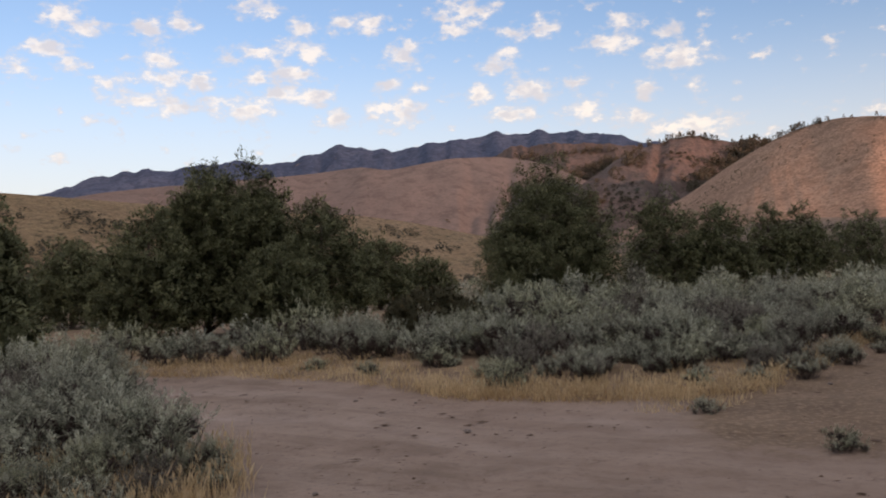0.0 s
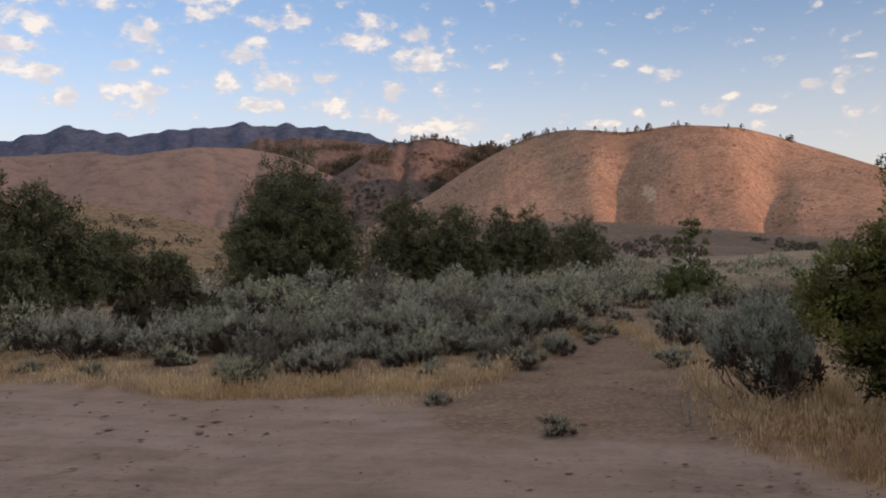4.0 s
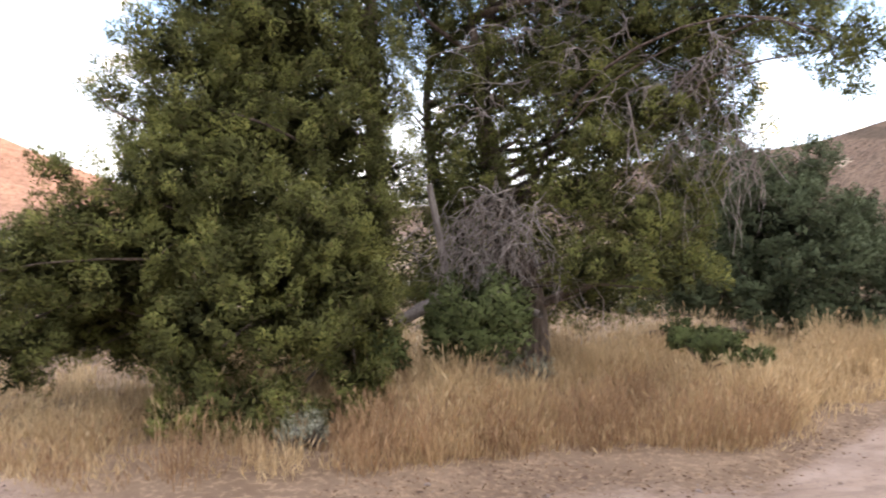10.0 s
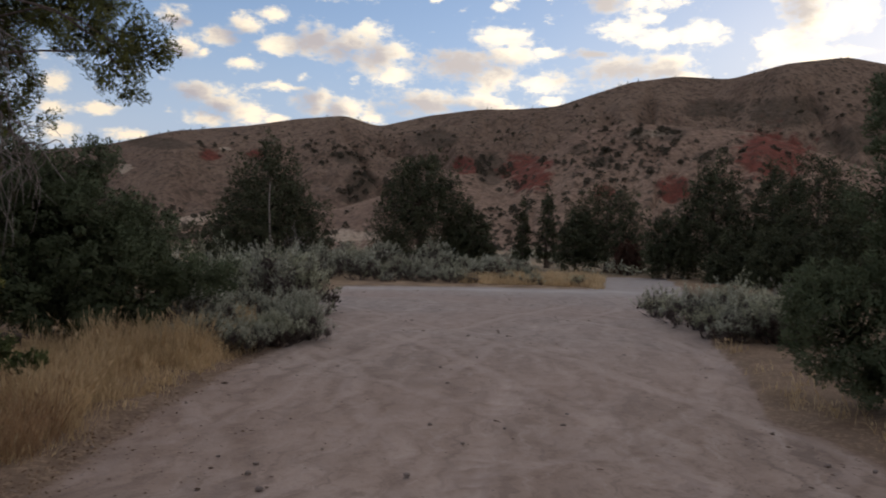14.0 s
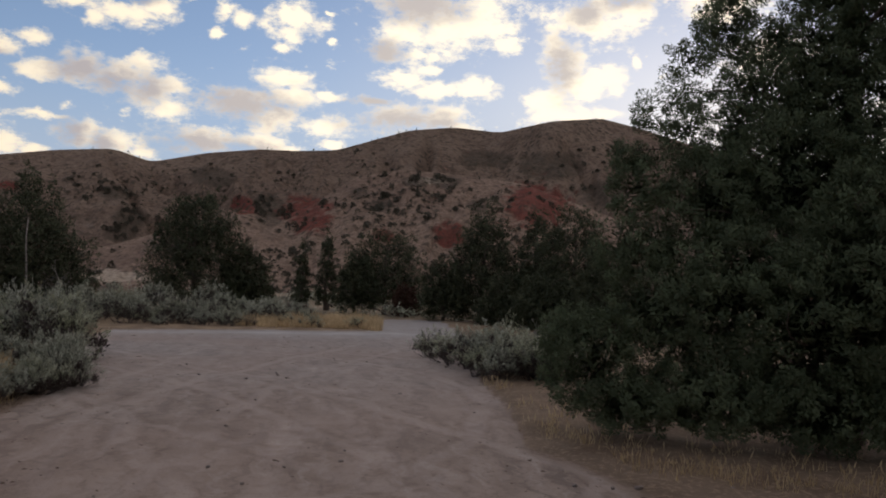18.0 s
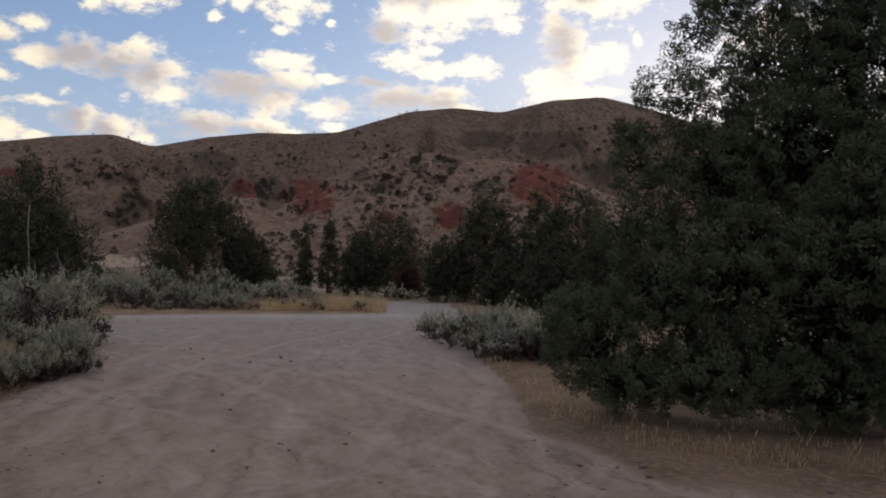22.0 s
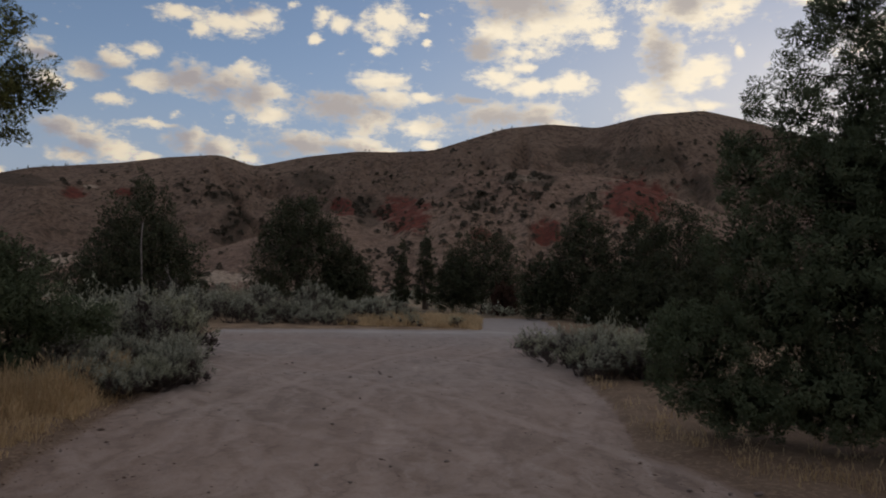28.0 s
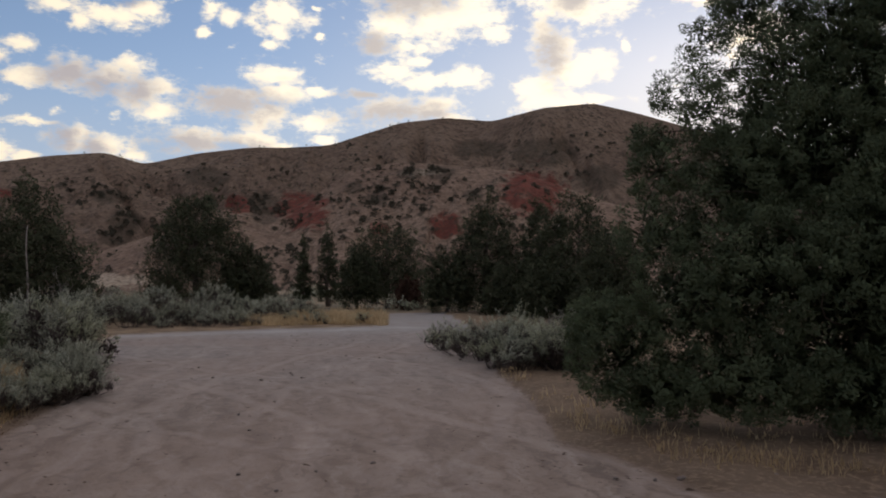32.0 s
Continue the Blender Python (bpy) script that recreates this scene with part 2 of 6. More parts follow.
def build_world():
    world = bpy.data.worlds.new("evening_sky")
    scene.world = world
    world.use_nodes = True
    k = Nodes(world.node_tree)
    sky = world.node_tree.nodes.new("ShaderNodeTexSky")
    sky.sky_type, sky.sun_disc = "NISHITA", False
    sky.sun_elevation, sky.sun_rotation = radians(SUN_EL), radians(SUN_AZ)
    sky.altitude, sky.air_density, sky.dust_density, sky.ozone_density = 1500, 1.0, 1.6, 1.3
    d = k.coords("Generated")
    x, y, z = k.xyz(d)
    az = k.math("MULTIPLY", k.math("ARCTAN2", x, y), 57.2958)
    el = k.math("MULTIPLY", k.math("ARCSINE", z), 57.2958)
    flat = k.vec("SCALE", d, k.math("DIVIDE", 1.0, k.math("ADD", k.math("MAXIMUM", z, 0.0), 0.10)))
    toward = k.step(az, 60.0, 100.0)
    # ragged edges: warp the angles by noise, then measure how deep each direction lies in a cloud
    ang = k.combine(az, el)
    n1 = k.math("SUBTRACT", k.noise(k.vec("MULTIPLY", ang, (0.45, 1.0, 1)), 1.0, 5.0, 0.62), 0.5)
    n2 = k.math("SUBTRACT", k.noise(k.vec("MULTIPLY", ang, (0.55, 0.9, 1)), 0.35, 5.0, 0.6), 0.5)
    def cover(group, warp, ahead=0.0, below=0.0):
        best = None
        p = k.combine(k.math("ADD", az, k.math("MULTIPLY_ADD", n2, warp, ahead)), k.math("ADD", el, k.math("MULTIPLY_ADD", n1, warp * 0.4, below)))
        for a, e, w, h in group:
            q = k.vec("MULTIPLY", k.vec("SUBTRACT", p, (a, e, 0)), (1 / w, 1 / h, 0))
            v = k.vec("LENGTH", q)
            best = v if best is None else k.math("SMOOTH_MIN", best, v, 0.25)
        return k.math("SUBTRACT", 1.0, best)
    # unseen clouds overhead and behind, added to brighten the ground
    fill_clouds = k.math("MULTIPLY_ADD", k.noise(flat, 2.6, 6.0, 0.6), 3.2, -1.15)
    west = k.math("MAXIMUM", k.math("MAXIMUM", cover(CLOUDS_EVENING, 2.4), cover(CLOUDS_LONG, 2.4)), k.math("MAXIMUM", cover(CLOUDS_MIDDLE, 2.4), cover(CLOUDS_SUNWARD, 2.4)))
    east = k.math("MAXIMUM", k.math("MAXIMUM", cover(CLOUDS_EAST, 1.6), cover(CLOUDS_EAST_LOW, 1.6)), cover(CLOUDS_NORTH, 1.6))
    high = k.step(el, 19.0, 26.0)
    behind = k.math("MAXIMUM", k.step(az, -30.0, -40.0), k.math("MAXIMUM", k.step(az, 154.0, 162.0), high))
    body = k.math("MAXIMUM", west, east)
    wisps = k.math("MULTIPLY_ADD", k.noise(k.vec("MULTIPLY", ang, (0.6, 0.9, 1)), 0.9, 3.0, 0.55), 5.0, -3.35)
    wisps = k.math("SUBTRACT", wisps, k.math("MULTIPLY", toward, 0.3))
    body = k.math("MAXIMUM", body, wisps)
    body = k.math("ADD", k.math("MULTIPLY", body, k.math("SUBTRACT", 1.0, behind)), k.math("MULTIPLY", fill_clouds, behind))
    n3 = k.math("SUBTRACT", k.noise(k.vec("MULTIPLY", ang, (0.75, 1.25, 1)), 1.6, 6.0, 0.7), 0.5)
    n4 = k.math("SUBTRACT", k.noise(k.vec("ADD", k.vec("MULTIPLY", ang, (0.30, 0.62, 1)), (3.7, 9.1, 0)), 1.0, 5.0, 0.58), 0.5)
    n5 = k.math("SUBTRACT", k.noise(k.vec("MULTIPLY", ang, (0.5, 0.85, 1)), 1.0, 2.5, 0.5), 0.5)
    n6 = k.math("SUBTRACT", k.noise(k.vec("MULTIPLY", ang, (1.0, 1.5, 1)), 0.8, 2.0, 0.5), 0.5)
    rag_e = k.math("ADD", k.math("MULTIPLY", n6, 2.6), k.math("ADD", k.math("MULTIPLY", n2, 1.0), k.math("MULTIPLY", n3, 2.6)))
    rag_w = k.math("ADD", k.math("MULTIPLY", n5, 1.9), k.math("ADD", k.math("MULTIPLY", n4, 1.0), k.math("MULTIPLY", n3, 2.3)))
    depth = k.math("ADD", body, k.math("ADD", k.math("MULTIPLY", rag_e, k.math("SUBTRACT", 1.0, toward)), k.math("MULTIPLY", rag_w, toward)))
    alpha = k.step(depth, -0.45, k.math("MULTIPLY_ADD", toward, -0.2, 0.9))
    alpha = k.math("MULTIPLY", alpha, k.math("MULTIPLY_ADD", toward, 0.15, 0.78))
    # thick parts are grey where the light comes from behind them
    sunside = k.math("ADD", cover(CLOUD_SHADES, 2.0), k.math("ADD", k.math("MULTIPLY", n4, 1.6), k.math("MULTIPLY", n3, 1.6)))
    under = k.step(k.math("ADD", k.noise(k.vec("MULTIPLY", ang, (0.5, 0.8, 1)), 0.8, 4.0, 0.6), k.math("MULTIPLY", depth, 0.12)), 0.48, 0.70)
    sunward = k.vec("DOT_PRODUCT", d, (math.sin(radians(SUN_AZ)), math.cos(radians(SUN_AZ)), 0.1))
    glow = k.step(sunward, 0.45, 1.0)
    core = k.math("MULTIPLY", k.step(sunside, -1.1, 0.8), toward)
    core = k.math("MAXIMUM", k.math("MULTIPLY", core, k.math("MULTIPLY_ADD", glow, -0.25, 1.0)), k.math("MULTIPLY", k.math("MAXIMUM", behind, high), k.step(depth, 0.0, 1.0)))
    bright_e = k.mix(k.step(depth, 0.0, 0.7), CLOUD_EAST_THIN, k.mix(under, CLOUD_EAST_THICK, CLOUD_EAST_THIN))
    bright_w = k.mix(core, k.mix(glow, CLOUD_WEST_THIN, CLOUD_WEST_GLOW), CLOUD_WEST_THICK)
    colour = k.mix(high, k.mix(toward, bright_e, bright_w), k.mix(core, CLOUD_OVERHEAD_FILL, CLOUD_WEST_THICK))
    tint = k.mix(1.0, sky.outputs[0], k.mix(toward, SKY_TINT, SKY_TINT_WEST), "MULTIPLY")
    veil = k.math("MULTIPLY", k.step(sunward, 0.80, 1.0), k.step(el, 24.0, 8.0, 0.05, 0.25))
    tint = k.mix(veil, tint, CLOUD_WEST_THIN)
    tint = k.mix(k.math("ADD", k.step(el, 17.0, 2.0, 0.0, 0.75), k.math("MULTIPLY", toward, k.step(el, 24.0, 10.0, 0.12, 0.25))), tint, k.mix(toward, (4.5, 4.1, 4.0), (3.4, 3.75, 4.5)))
    final = k.mix(alpha, tint, colour)
    bg = world.node_tree.nodes.new("ShaderNodeBackground")
    out = world.node_tree.nodes.new("ShaderNodeOutputWorld")
    k.link(final, bg.inputs["Color"])
    bg.inputs["Strength"].default_value = SKY_STRENGTH
    k.link(bg.outputs[0], out.inputs["Surface"])


SKY_STRENGTH = 0.15
# Overhead clouds are out of view; this brightness and tint serve the ground light.
CLOUD_OVERHEAD_FILL = (7.2, 6.4, 6.0)
SKY_TINT, SKY_TINT_WEST = (1.44, 1.33, 1.54), (1.2, 1.27, 1.56)
CLOUD_EAST_THIN, CLOUD_EAST_THICK = (4.3, 3.85, 3.75), (6.3, 5.4, 4.6)
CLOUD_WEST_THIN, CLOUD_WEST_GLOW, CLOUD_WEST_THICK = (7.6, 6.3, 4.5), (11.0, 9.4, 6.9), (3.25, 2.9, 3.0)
build_world()

sun = new("sun", bpy.data.lights.new("sun", "SUN"))
sun.data.energy, sun.data.angle, sun.data.color = 3.0, radians(0.53), (1.0, 0.52, 0.35)
sx, sy = bearing(SUN_AZ, 100)
sun.matrix_world = look((sx, sy, 100 * math.tan(radians(SUN_EL))), (0, 0, 0))


# ---------------------------------------------------------------- materials
def material(name):
    m = bpy.data.materials.new(name)
    m.use_nodes = True
    k = Nodes(m.node_tree)
    out = m.node_tree.nodes.new("ShaderNodeOutputMaterial")
    b = m.node_tree.nodes.new("ShaderNodeBsdfPrincipled")
    k.link(b.outputs[0], out.inputs["Surface"])
    b.inputs["Roughness"].default_value = 0.9
    b.inputs["Specular IOR Level"].default_value = 0.2
    return m, k, b, out


def bump(k, b, height, strength, distance):
    n = k.t.nodes.new("ShaderNodeBump")
    n.inputs["Strength"].default_value, n.inputs["Distance"].default_value = strength, distance
    k.link(height, n.inputs["Height"])
    k.link(n.outputs[0], b.inputs["Normal"])


def leaf_material(name, dark, light, rare, glow_through=0.25, patch=1.6, vary=0.0, inner_shade=0.0, mottle=0.35, grain=0.15):
    m, k, b, out = material(name)
    b.inputs["Specular IOR Level"].default_value = 0.12
    geo = m.node_tree.nodes.new("ShaderNodeNewGeometry")
    rnd = geo.outputs["Random Per Island"]
    pos = geo.outputs["Position"]
    c = k.mix(k.step(rnd, 0.0, 1.0, 0.5 - grain, 0.5 + grain), dark, light)
    c = k.mix(k.step(k.noise(pos, patch, 3.0), 0.40, 0.62), k.mix(mottle, c, dark), k.mix(mottle * 0.9, c, light))
    c = k.mix(k.math("MULTIPLY", k.step(rnd, 0.95, 0.98), 0.5), c, rare)
    # Inner leaves are darkened: older growth, plus shade put into the colour.
    if inner_shade:
        c = k.mix(k.step(k.attr("tip"), 0.05, 0.85, inner_shade, 0.0), c, [v * 0.42 for v in dark])
    if vary:
        # each bush has its own tone: half-dead and brownish, olive, or silvery
        one = k.math("FRACT", k.math("ADD", m.node_tree.nodes.new("ShaderNodeObjectInfo").outputs["Random"], k.attr("shade")))
        c = k.mix(k.step(one, 0.17, 0.04, 0.0, vary), c, (0.20, 0.17, 0.15))
        c = k.mix(k.step(one, 0.55, 0.95, 0.0, vary), c, k.mix(1.0, c, (1.0, 1.0, 0.84), "MULTIPLY"))
    k.link(c, b.inputs["Base Color"])
    b.inputs["Roughness"].default_value = 0.75
    tr = m.node_tree.nodes.new("ShaderNodeBsdfTranslucent")
    k.link(c, tr.inputs["Color"])
    mixer = m.node_tree.nodes.new("ShaderNodeMixShader")
    mixer.inputs[0].default_value = glow_through
    k.link(b.outputs[0], mixer.inputs[1])
    k.link(tr.outputs[0], mixer.inputs[2])
    k.link(mixer.outputs[0], out.inputs["Surface"])
    return m


def bark_material(name, dark, light):
    m, k, b, _ = material(name)
    pos = k.coords("Object")
    n = k.noise(k.vec("MULTIPLY", pos, (9, 9, 1.6)), 3.0, 5.0, 0.65)
    k.link(k.mix(k.step(n, 0.3, 0.7), dark, light), b.inputs["Base Color"])
    bump(k, b, n, 0.6, 0.02)
    return m


def ground_material():
    m, k, b, _ = material("dry_ground")
    pos = k.coords("Object")
    fine = k.noise(pos, 14.0, 6.0, 0.7)
    mid = k.noise(pos, 1.3, 5.0, 0.6)
    big = k.noise(pos, 0.16, 3.0)
    grit = k.voronoi(pos, 38.0)
    edge = k.math("ADD", k.attr("road"), k.math("ADD", k.math("MULTIPLY_ADD", mid, 0.8, -0.4), k.math("MULTIPLY_ADD", fine, 0.35, -0.17)))
    road = k.step(edge, 0.25, 0.7)
    rut = k.attr("rut")
    lanes = k.noise(k.vec("MULTIPLY", k.vec("ADD", k.combine(k.vec("DOT_PRODUCT", pos, (0.848, -0.53, 0)), k.vec("DOT_PRODUCT", pos, (0.53, 0.848, 0))), k.vec("SCALE", k.combine(mid, big), 1.2)), (0.22, 1.7, 1)), 1.0, 5.0, 0.6)
    patch = k.noise(pos, 4.2, 6.0, 0.72, 0.6)
    dirt = k.mix(k.step(mid, 0.3, 0.7), (0.262, 0.198, 0.154), (0.392, 0.306, 0.247))
    dirt = k.mix(k.math("MULTIPLY", k.step(lanes, 0.40, 0.62), 0.5), dirt, (0.47, 0.38, 0.315))
    dirt = k.mix(k.math("MULTIPLY", k.step(patch, 0.48, 0.66), 0.28), dirt, (0.19, 0.14, 0.11))
    dirt = k.mix(k.math("MULTIPLY", k.step(k.noise(pos, 2.1, 7.0, 0.75, 0.4), 0.58, 0.66), 0.5), dirt, (0.14, 0.10, 0.08))
    along = k.combine(k.vec("DOT_PRODUCT", pos, (0.848, -0.53, 0)), k.vec("DOT_PRODUCT", pos, (0.53, 0.848, 0)))
    streak = k.noise(k.vec("MULTIPLY", k.vec("ADD", along, k.vec("SCALE", k.combine(big, mid), 0.9)), (0.55, 5.5, 1)), 1.0, 6.0, 0.68)
    dirt = k.mix(k.math("MULTIPLY", k.step(streak, 0.50, 0.62), k.step(k.xyz(along)[0], -1.0, 5.0, 0.15, 0.6)), dirt, (0.185, 0.145, 0.12))
    dirt = k.mix(k.math("MULTIPLY", k.step(streak, 0.46, 0.36), k.step(k.xyz(along)[0], -1.0, 5.0, 0.12, 0.5)), dirt, (0.49, 0.415, 0.36))
    dirt = k.mix(k.math("MULTIPLY", k.step(fine, 0.53, 0.68), 0.55), dirt, (0.185, 0.143, 0.12))
    dirt = k.mix(k.math("MULTIPLY", k.step(k.xyz(along)[0], 4.0, 22.0), 0.55), dirt, k.mix(k.step(patch, 0.42, 0.6), (0.37, 0.34, 0.315), (0.26, 0.24, 0.225)))
    dirt = k.mix(k.math("MULTIPLY", k.step(big, 0.4, 0.65), 0.35), dirt, (0.36, 0.265, 0.21))
    # wheel tracks: compass degrees and metres of each turn's middle, then its radii
    for az0, r0, radii in ((28, 30, (29.0, 30.5, 32.4, 33.9)), (208, 46, (47.6, 49.1)), (95, 15, (9.6, 11.2)), (160, 34, (28.2,))):
        cx, cy = bearing(az0, r0)
        q = k.math("ADD", k.vec("LENGTH", k.vec("MULTIPLY", k.vec("SUBTRACT", pos, (cx, cy, 0)), (1, 1, 0))), k.math("MULTIPLY_ADD", big, 1.6, k.math("MULTIPLY", mid, 0.12)))
        for radius in radii:
            off = k.math("ABSOLUTE", k.math("SUBTRACT", q, radius + 0.85))
            rut = k.math("MAXIMUM", rut, k.math("MULTIPLY", k.step(off, 0.15, 0.06), k.step(patch, 0.34, 0.6, 0.05, 0.5)))
            ridge_line = k.step(k.math("ABSOLUTE", k.math("SUBTRACT", off, 0.2)), 0.07, 0.02)
            dirt = k.mix(k.math("MULTIPLY", ridge_line, k.step(patch, 0.38, 0.6, 0.0, 0.26)), dirt, (0.20, 0.148, 0.115))
    dirt = k.mix(k.math("MULTIPLY", rut, k.step(mid, 0.2, 0.7, 0.3, 0.8)), dirt, (0.52, 0.43, 0.375))
    duff = k.mix(k.step(mid, 0.35, 0.68), (0.19, 0.134, 0.088), (0.34, 0.245, 0.15))
    duff = k.mix(k.math("MULTIPLY", k.step(fine, 0.5, 0.72), 0.5), duff, (0.12, 0.085, 0.055))
    trodden = k.mix(k.step(mid, 0.3, 0.7), (0.15, 0.103, 0.068), (0.22, 0.157, 0.105))
    trodden = k.mix(k.math("MULTIPLY", k.step(fine, 0.48, 0.62), 0.7), trodden, (0.36, 0.265, 0.175))
    trodden = k.mix(k.math("MULTIPLY", k.step(k.voronoi(pos, 34.0), 0.3, 0.12), 0.3), trodden, (0.08, 0.055, 0.04))
    plain = k.mix(k.step(k.noise(pos, 0.05, 5.0, 0.65), 0.4, 0.6), (0.20, 0.165, 0.105), (0.33, 0.25, 0.16))
    plain = k.mix(k.step(k.voronoi(pos, 0.45), 0.32, 0.12), plain, (0.10, 0.105, 0.075))
    c = k.mix(k.attr("far"), duff, plain)
    # uneven light is put into the dirt's colour: darker on the sagebrush side
    dirt = k.mix(k.step(k.vec("DOT_PRODUCT", pos, (0.34, 0.94, 0)), -1.0, 5.0, 0.0, 0.45), dirt, k.mix(1.0, dirt, (0.62, 0.57, 0.53), "MULTIPLY"))
    dirt = k.mix(k.math("MULTIPLY", k.attr("crossing"), k.step(mid, 0.3, 0.6, 0.4, 0.8)), dirt, (0.40, 0.375, 0.35))
    dirt = k.mix(k.math("MULTIPLY", k.attr("lip"), 0.6), dirt, (0.56, 0.53, 0.50))
    c = k.mix(road, c, dirt)
    c = k.mix(k.step(k.math("ADD", k.attr("worn"), k.math("MULTIPLY_ADD", patch, 0.8, -0.4)), 0.2, 0.8, 0.0, 0.9), c, trodden)
    k.link(c, b.inputs["Base Color"])
    h = k.math("ADD", k.math("MULTIPLY", fine, 0.5), k.math("ADD", k.math("MULTIPLY", mid, 0.4), k.math("MULTIPLY", grit, 0.12)))
    bump(k, b, k.math("ADD", h, k.math("MULTIPLY", patch, 0.35)), 0.6, 0.045)
    b.inputs["Roughness"].default_value = 0.97
    return m


def slope_material(name, soil_a, soil_b, scrub, scrub_scale, scrub_amount, rock=None, red=None, coarse=0.02, relief=1.0, grain=0.5):
    """Dry hillside: two soils, dots of scrub, pale rock, and red earth where the attribute red says so."""
    m, k, b, _ = material(name)
    pos = k.coords("Object")
    big = k.noise(pos, coarse, 6.0, 0.62)
    mid = k.noise(pos, coarse * 9, 6.0, 0.68)
    speck = k.noise(pos, coarse * 45, 4.0, 0.7)
    c = k.mix(k.step(big, 0.36, 0.64), soil_a, soil_b)
    c = k.mix(k.math("MULTIPLY", k.step(mid, 0.46, 0.66), 0.7), c, [v * 0.68 for v in soil_a])
    if rock:
        c = k.mix(k.math("MULTIPLY", k.step(k.noise(pos, coarse * 4, 8.0, 0.75), 0.60, 0.70), k.attr("gully")), c, rock)
    c = k.mix(k.math("MULTIPLY", k.step(k.math("ADD", k.attr("pale"), k.math("MULTIPLY_ADD", mid, 2.6, -1.4)), 0.3, 0.7), 0.8), c, (0.52, 0.43, 0.32))
    c = k.mix(k.step(speck, 0.50, 0.62, 0.0, grain), c, [v * 0.5 for v in soil_a])
    c = k.mix(k.step(speck, 0.46, 0.34, 0.0, grain * 0.6), c, [min(1.0, v * 1.45) for v in soil_b])
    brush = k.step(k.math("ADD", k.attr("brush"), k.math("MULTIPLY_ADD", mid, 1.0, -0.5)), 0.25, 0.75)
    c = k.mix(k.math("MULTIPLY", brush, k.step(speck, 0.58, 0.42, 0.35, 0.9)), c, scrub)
    if red:
        rm = k.math("ADD", k.attr("red"), k.math("MULTIPLY_ADD", mid, 2.4, -1.25))
        c = k.mix(k.step(rm, 0.25, 0.8, 0.0, 0.85), c, k.mix(k.step(k.noise(pos, 0.25, 6.0, 0.7), 0.35, 0.65), red, [v * 0.55 for v in red]))
    dots = k.voronoi(k.vec("ADD", pos, k.vec("SCALE", k.combine(mid, speck, mid), 1.2 / scrub_scale)), scrub_scale)
    patchy = k.step(k.noise(pos, coarse * 2.5, 4.0), 0.38, 0.62, 0.25, 1.0)
    c = k.mix(k.math("MULTIPLY", k.step(dots, 0.42, 0.18), k.math("MULTIPLY", patchy, scrub_amount)), c, scrub)
    c = k.mix(k.math("MULTIPLY", k.step(k.voronoi(pos, scrub_scale * 2.7), 0.4, 0.15), scrub_amount * 0.6), c, scrub)
    k.link(c, b.inputs["Base Color"])
    bump(k, b, k.math("ADD", mid, k.math("MULTIPLY", dots, -0.3)), 0.6 * relief, 0.03 / coarse)
    b.inputs["Roughness"].default_value = 1.0
    b.inputs["Specular IOR Level"].default_value = 0.05
    return m


M_GROUND = ground_material()
# Haze over the forest is put into these blue colours.
M_FAR = slope_material("far_hazy_forest_slope", (0.06, 0.085, 0.145), (0.09, 0.115, 0.175), (0.045, 0.065, 0.11), 0.02, 0.8, coarse=0.0012)
M_TAN = slope_material("tan_slope", (0.155, 0.134, 0.126), (0.185, 0.158, 0.146), (0.11, 0.092, 0.082), 0.05, 0.35, coarse=0.004, relief=0.12, grain=0.25)
M_ROCKY = slope_material("rocky_slope", (0.175, 0.125, 0.108), (0.14, 0.115, 0.106), (0.045, 0.05, 0.04), 0.055, 0.85, rock=(0.22, 0.20, 0.19), coarse=0.006)
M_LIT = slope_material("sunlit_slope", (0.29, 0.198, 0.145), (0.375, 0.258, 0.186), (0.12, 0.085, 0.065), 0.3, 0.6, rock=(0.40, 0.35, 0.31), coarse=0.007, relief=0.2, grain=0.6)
M_BENCH = slope_material("bench_slope", (0.19, 0.145, 0.112), (0.25, 0.195, 0.15), (0.075, 0.07, 0.05), 0.3, 0.8, coarse=0.012)
M_OLIVE = slope_material("olive_slope", (0.36, 0.25, 0.155), (0.28, 0.205, 0.12), (0.075, 0.066, 0.045), 0.5, 1.0, coarse=0.02, grain=0.7)
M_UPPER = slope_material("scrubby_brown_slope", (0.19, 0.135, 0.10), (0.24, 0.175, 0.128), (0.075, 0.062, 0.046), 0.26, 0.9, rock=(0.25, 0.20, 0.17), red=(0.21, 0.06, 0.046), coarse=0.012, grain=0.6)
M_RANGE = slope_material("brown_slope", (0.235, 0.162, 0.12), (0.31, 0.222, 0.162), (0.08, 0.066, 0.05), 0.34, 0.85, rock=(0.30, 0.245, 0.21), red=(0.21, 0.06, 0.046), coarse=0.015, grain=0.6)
M_JUNIPER = leaf_material("juniper_foliage", (0.07, 0.077, 0.03), (0.32, 0.335, 0.10), (0.34, 0.25, 0.12), 0.35, patch=3.2, inner_shade=0.72, mottle=0.6)
M_JUNIPER_FAR = leaf_material("juniper_foliage_grey", (0.042, 0.05, 0.03), (0.135, 0.148, 0.082), (0.15, 0.14, 0.08), 0.3, inner_shade=0.4)
# Darker copy for two shaded trees, with their shade in the colour.
M_JUNIPER_DARK = leaf_material("juniper_foliage_shaded", (0.06, 0.078, 0.044), (0.19, 0.228, 0.122), (0.19, 0.17, 0.10), 0.3, patch=3.0, inner_shade=0.35)
# Brighter copy of the grey juniper for the better-lit side, light in its colour.
M_JUNIPER_LIT = leaf_material("juniper_foliage_lit", (0.08, 0.09, 0.05), (0.30, 0.31, 0.165), (0.22, 0.18, 0.10), 0.3, inner_shade=0.6, patch=2.2, mottle=0.5)
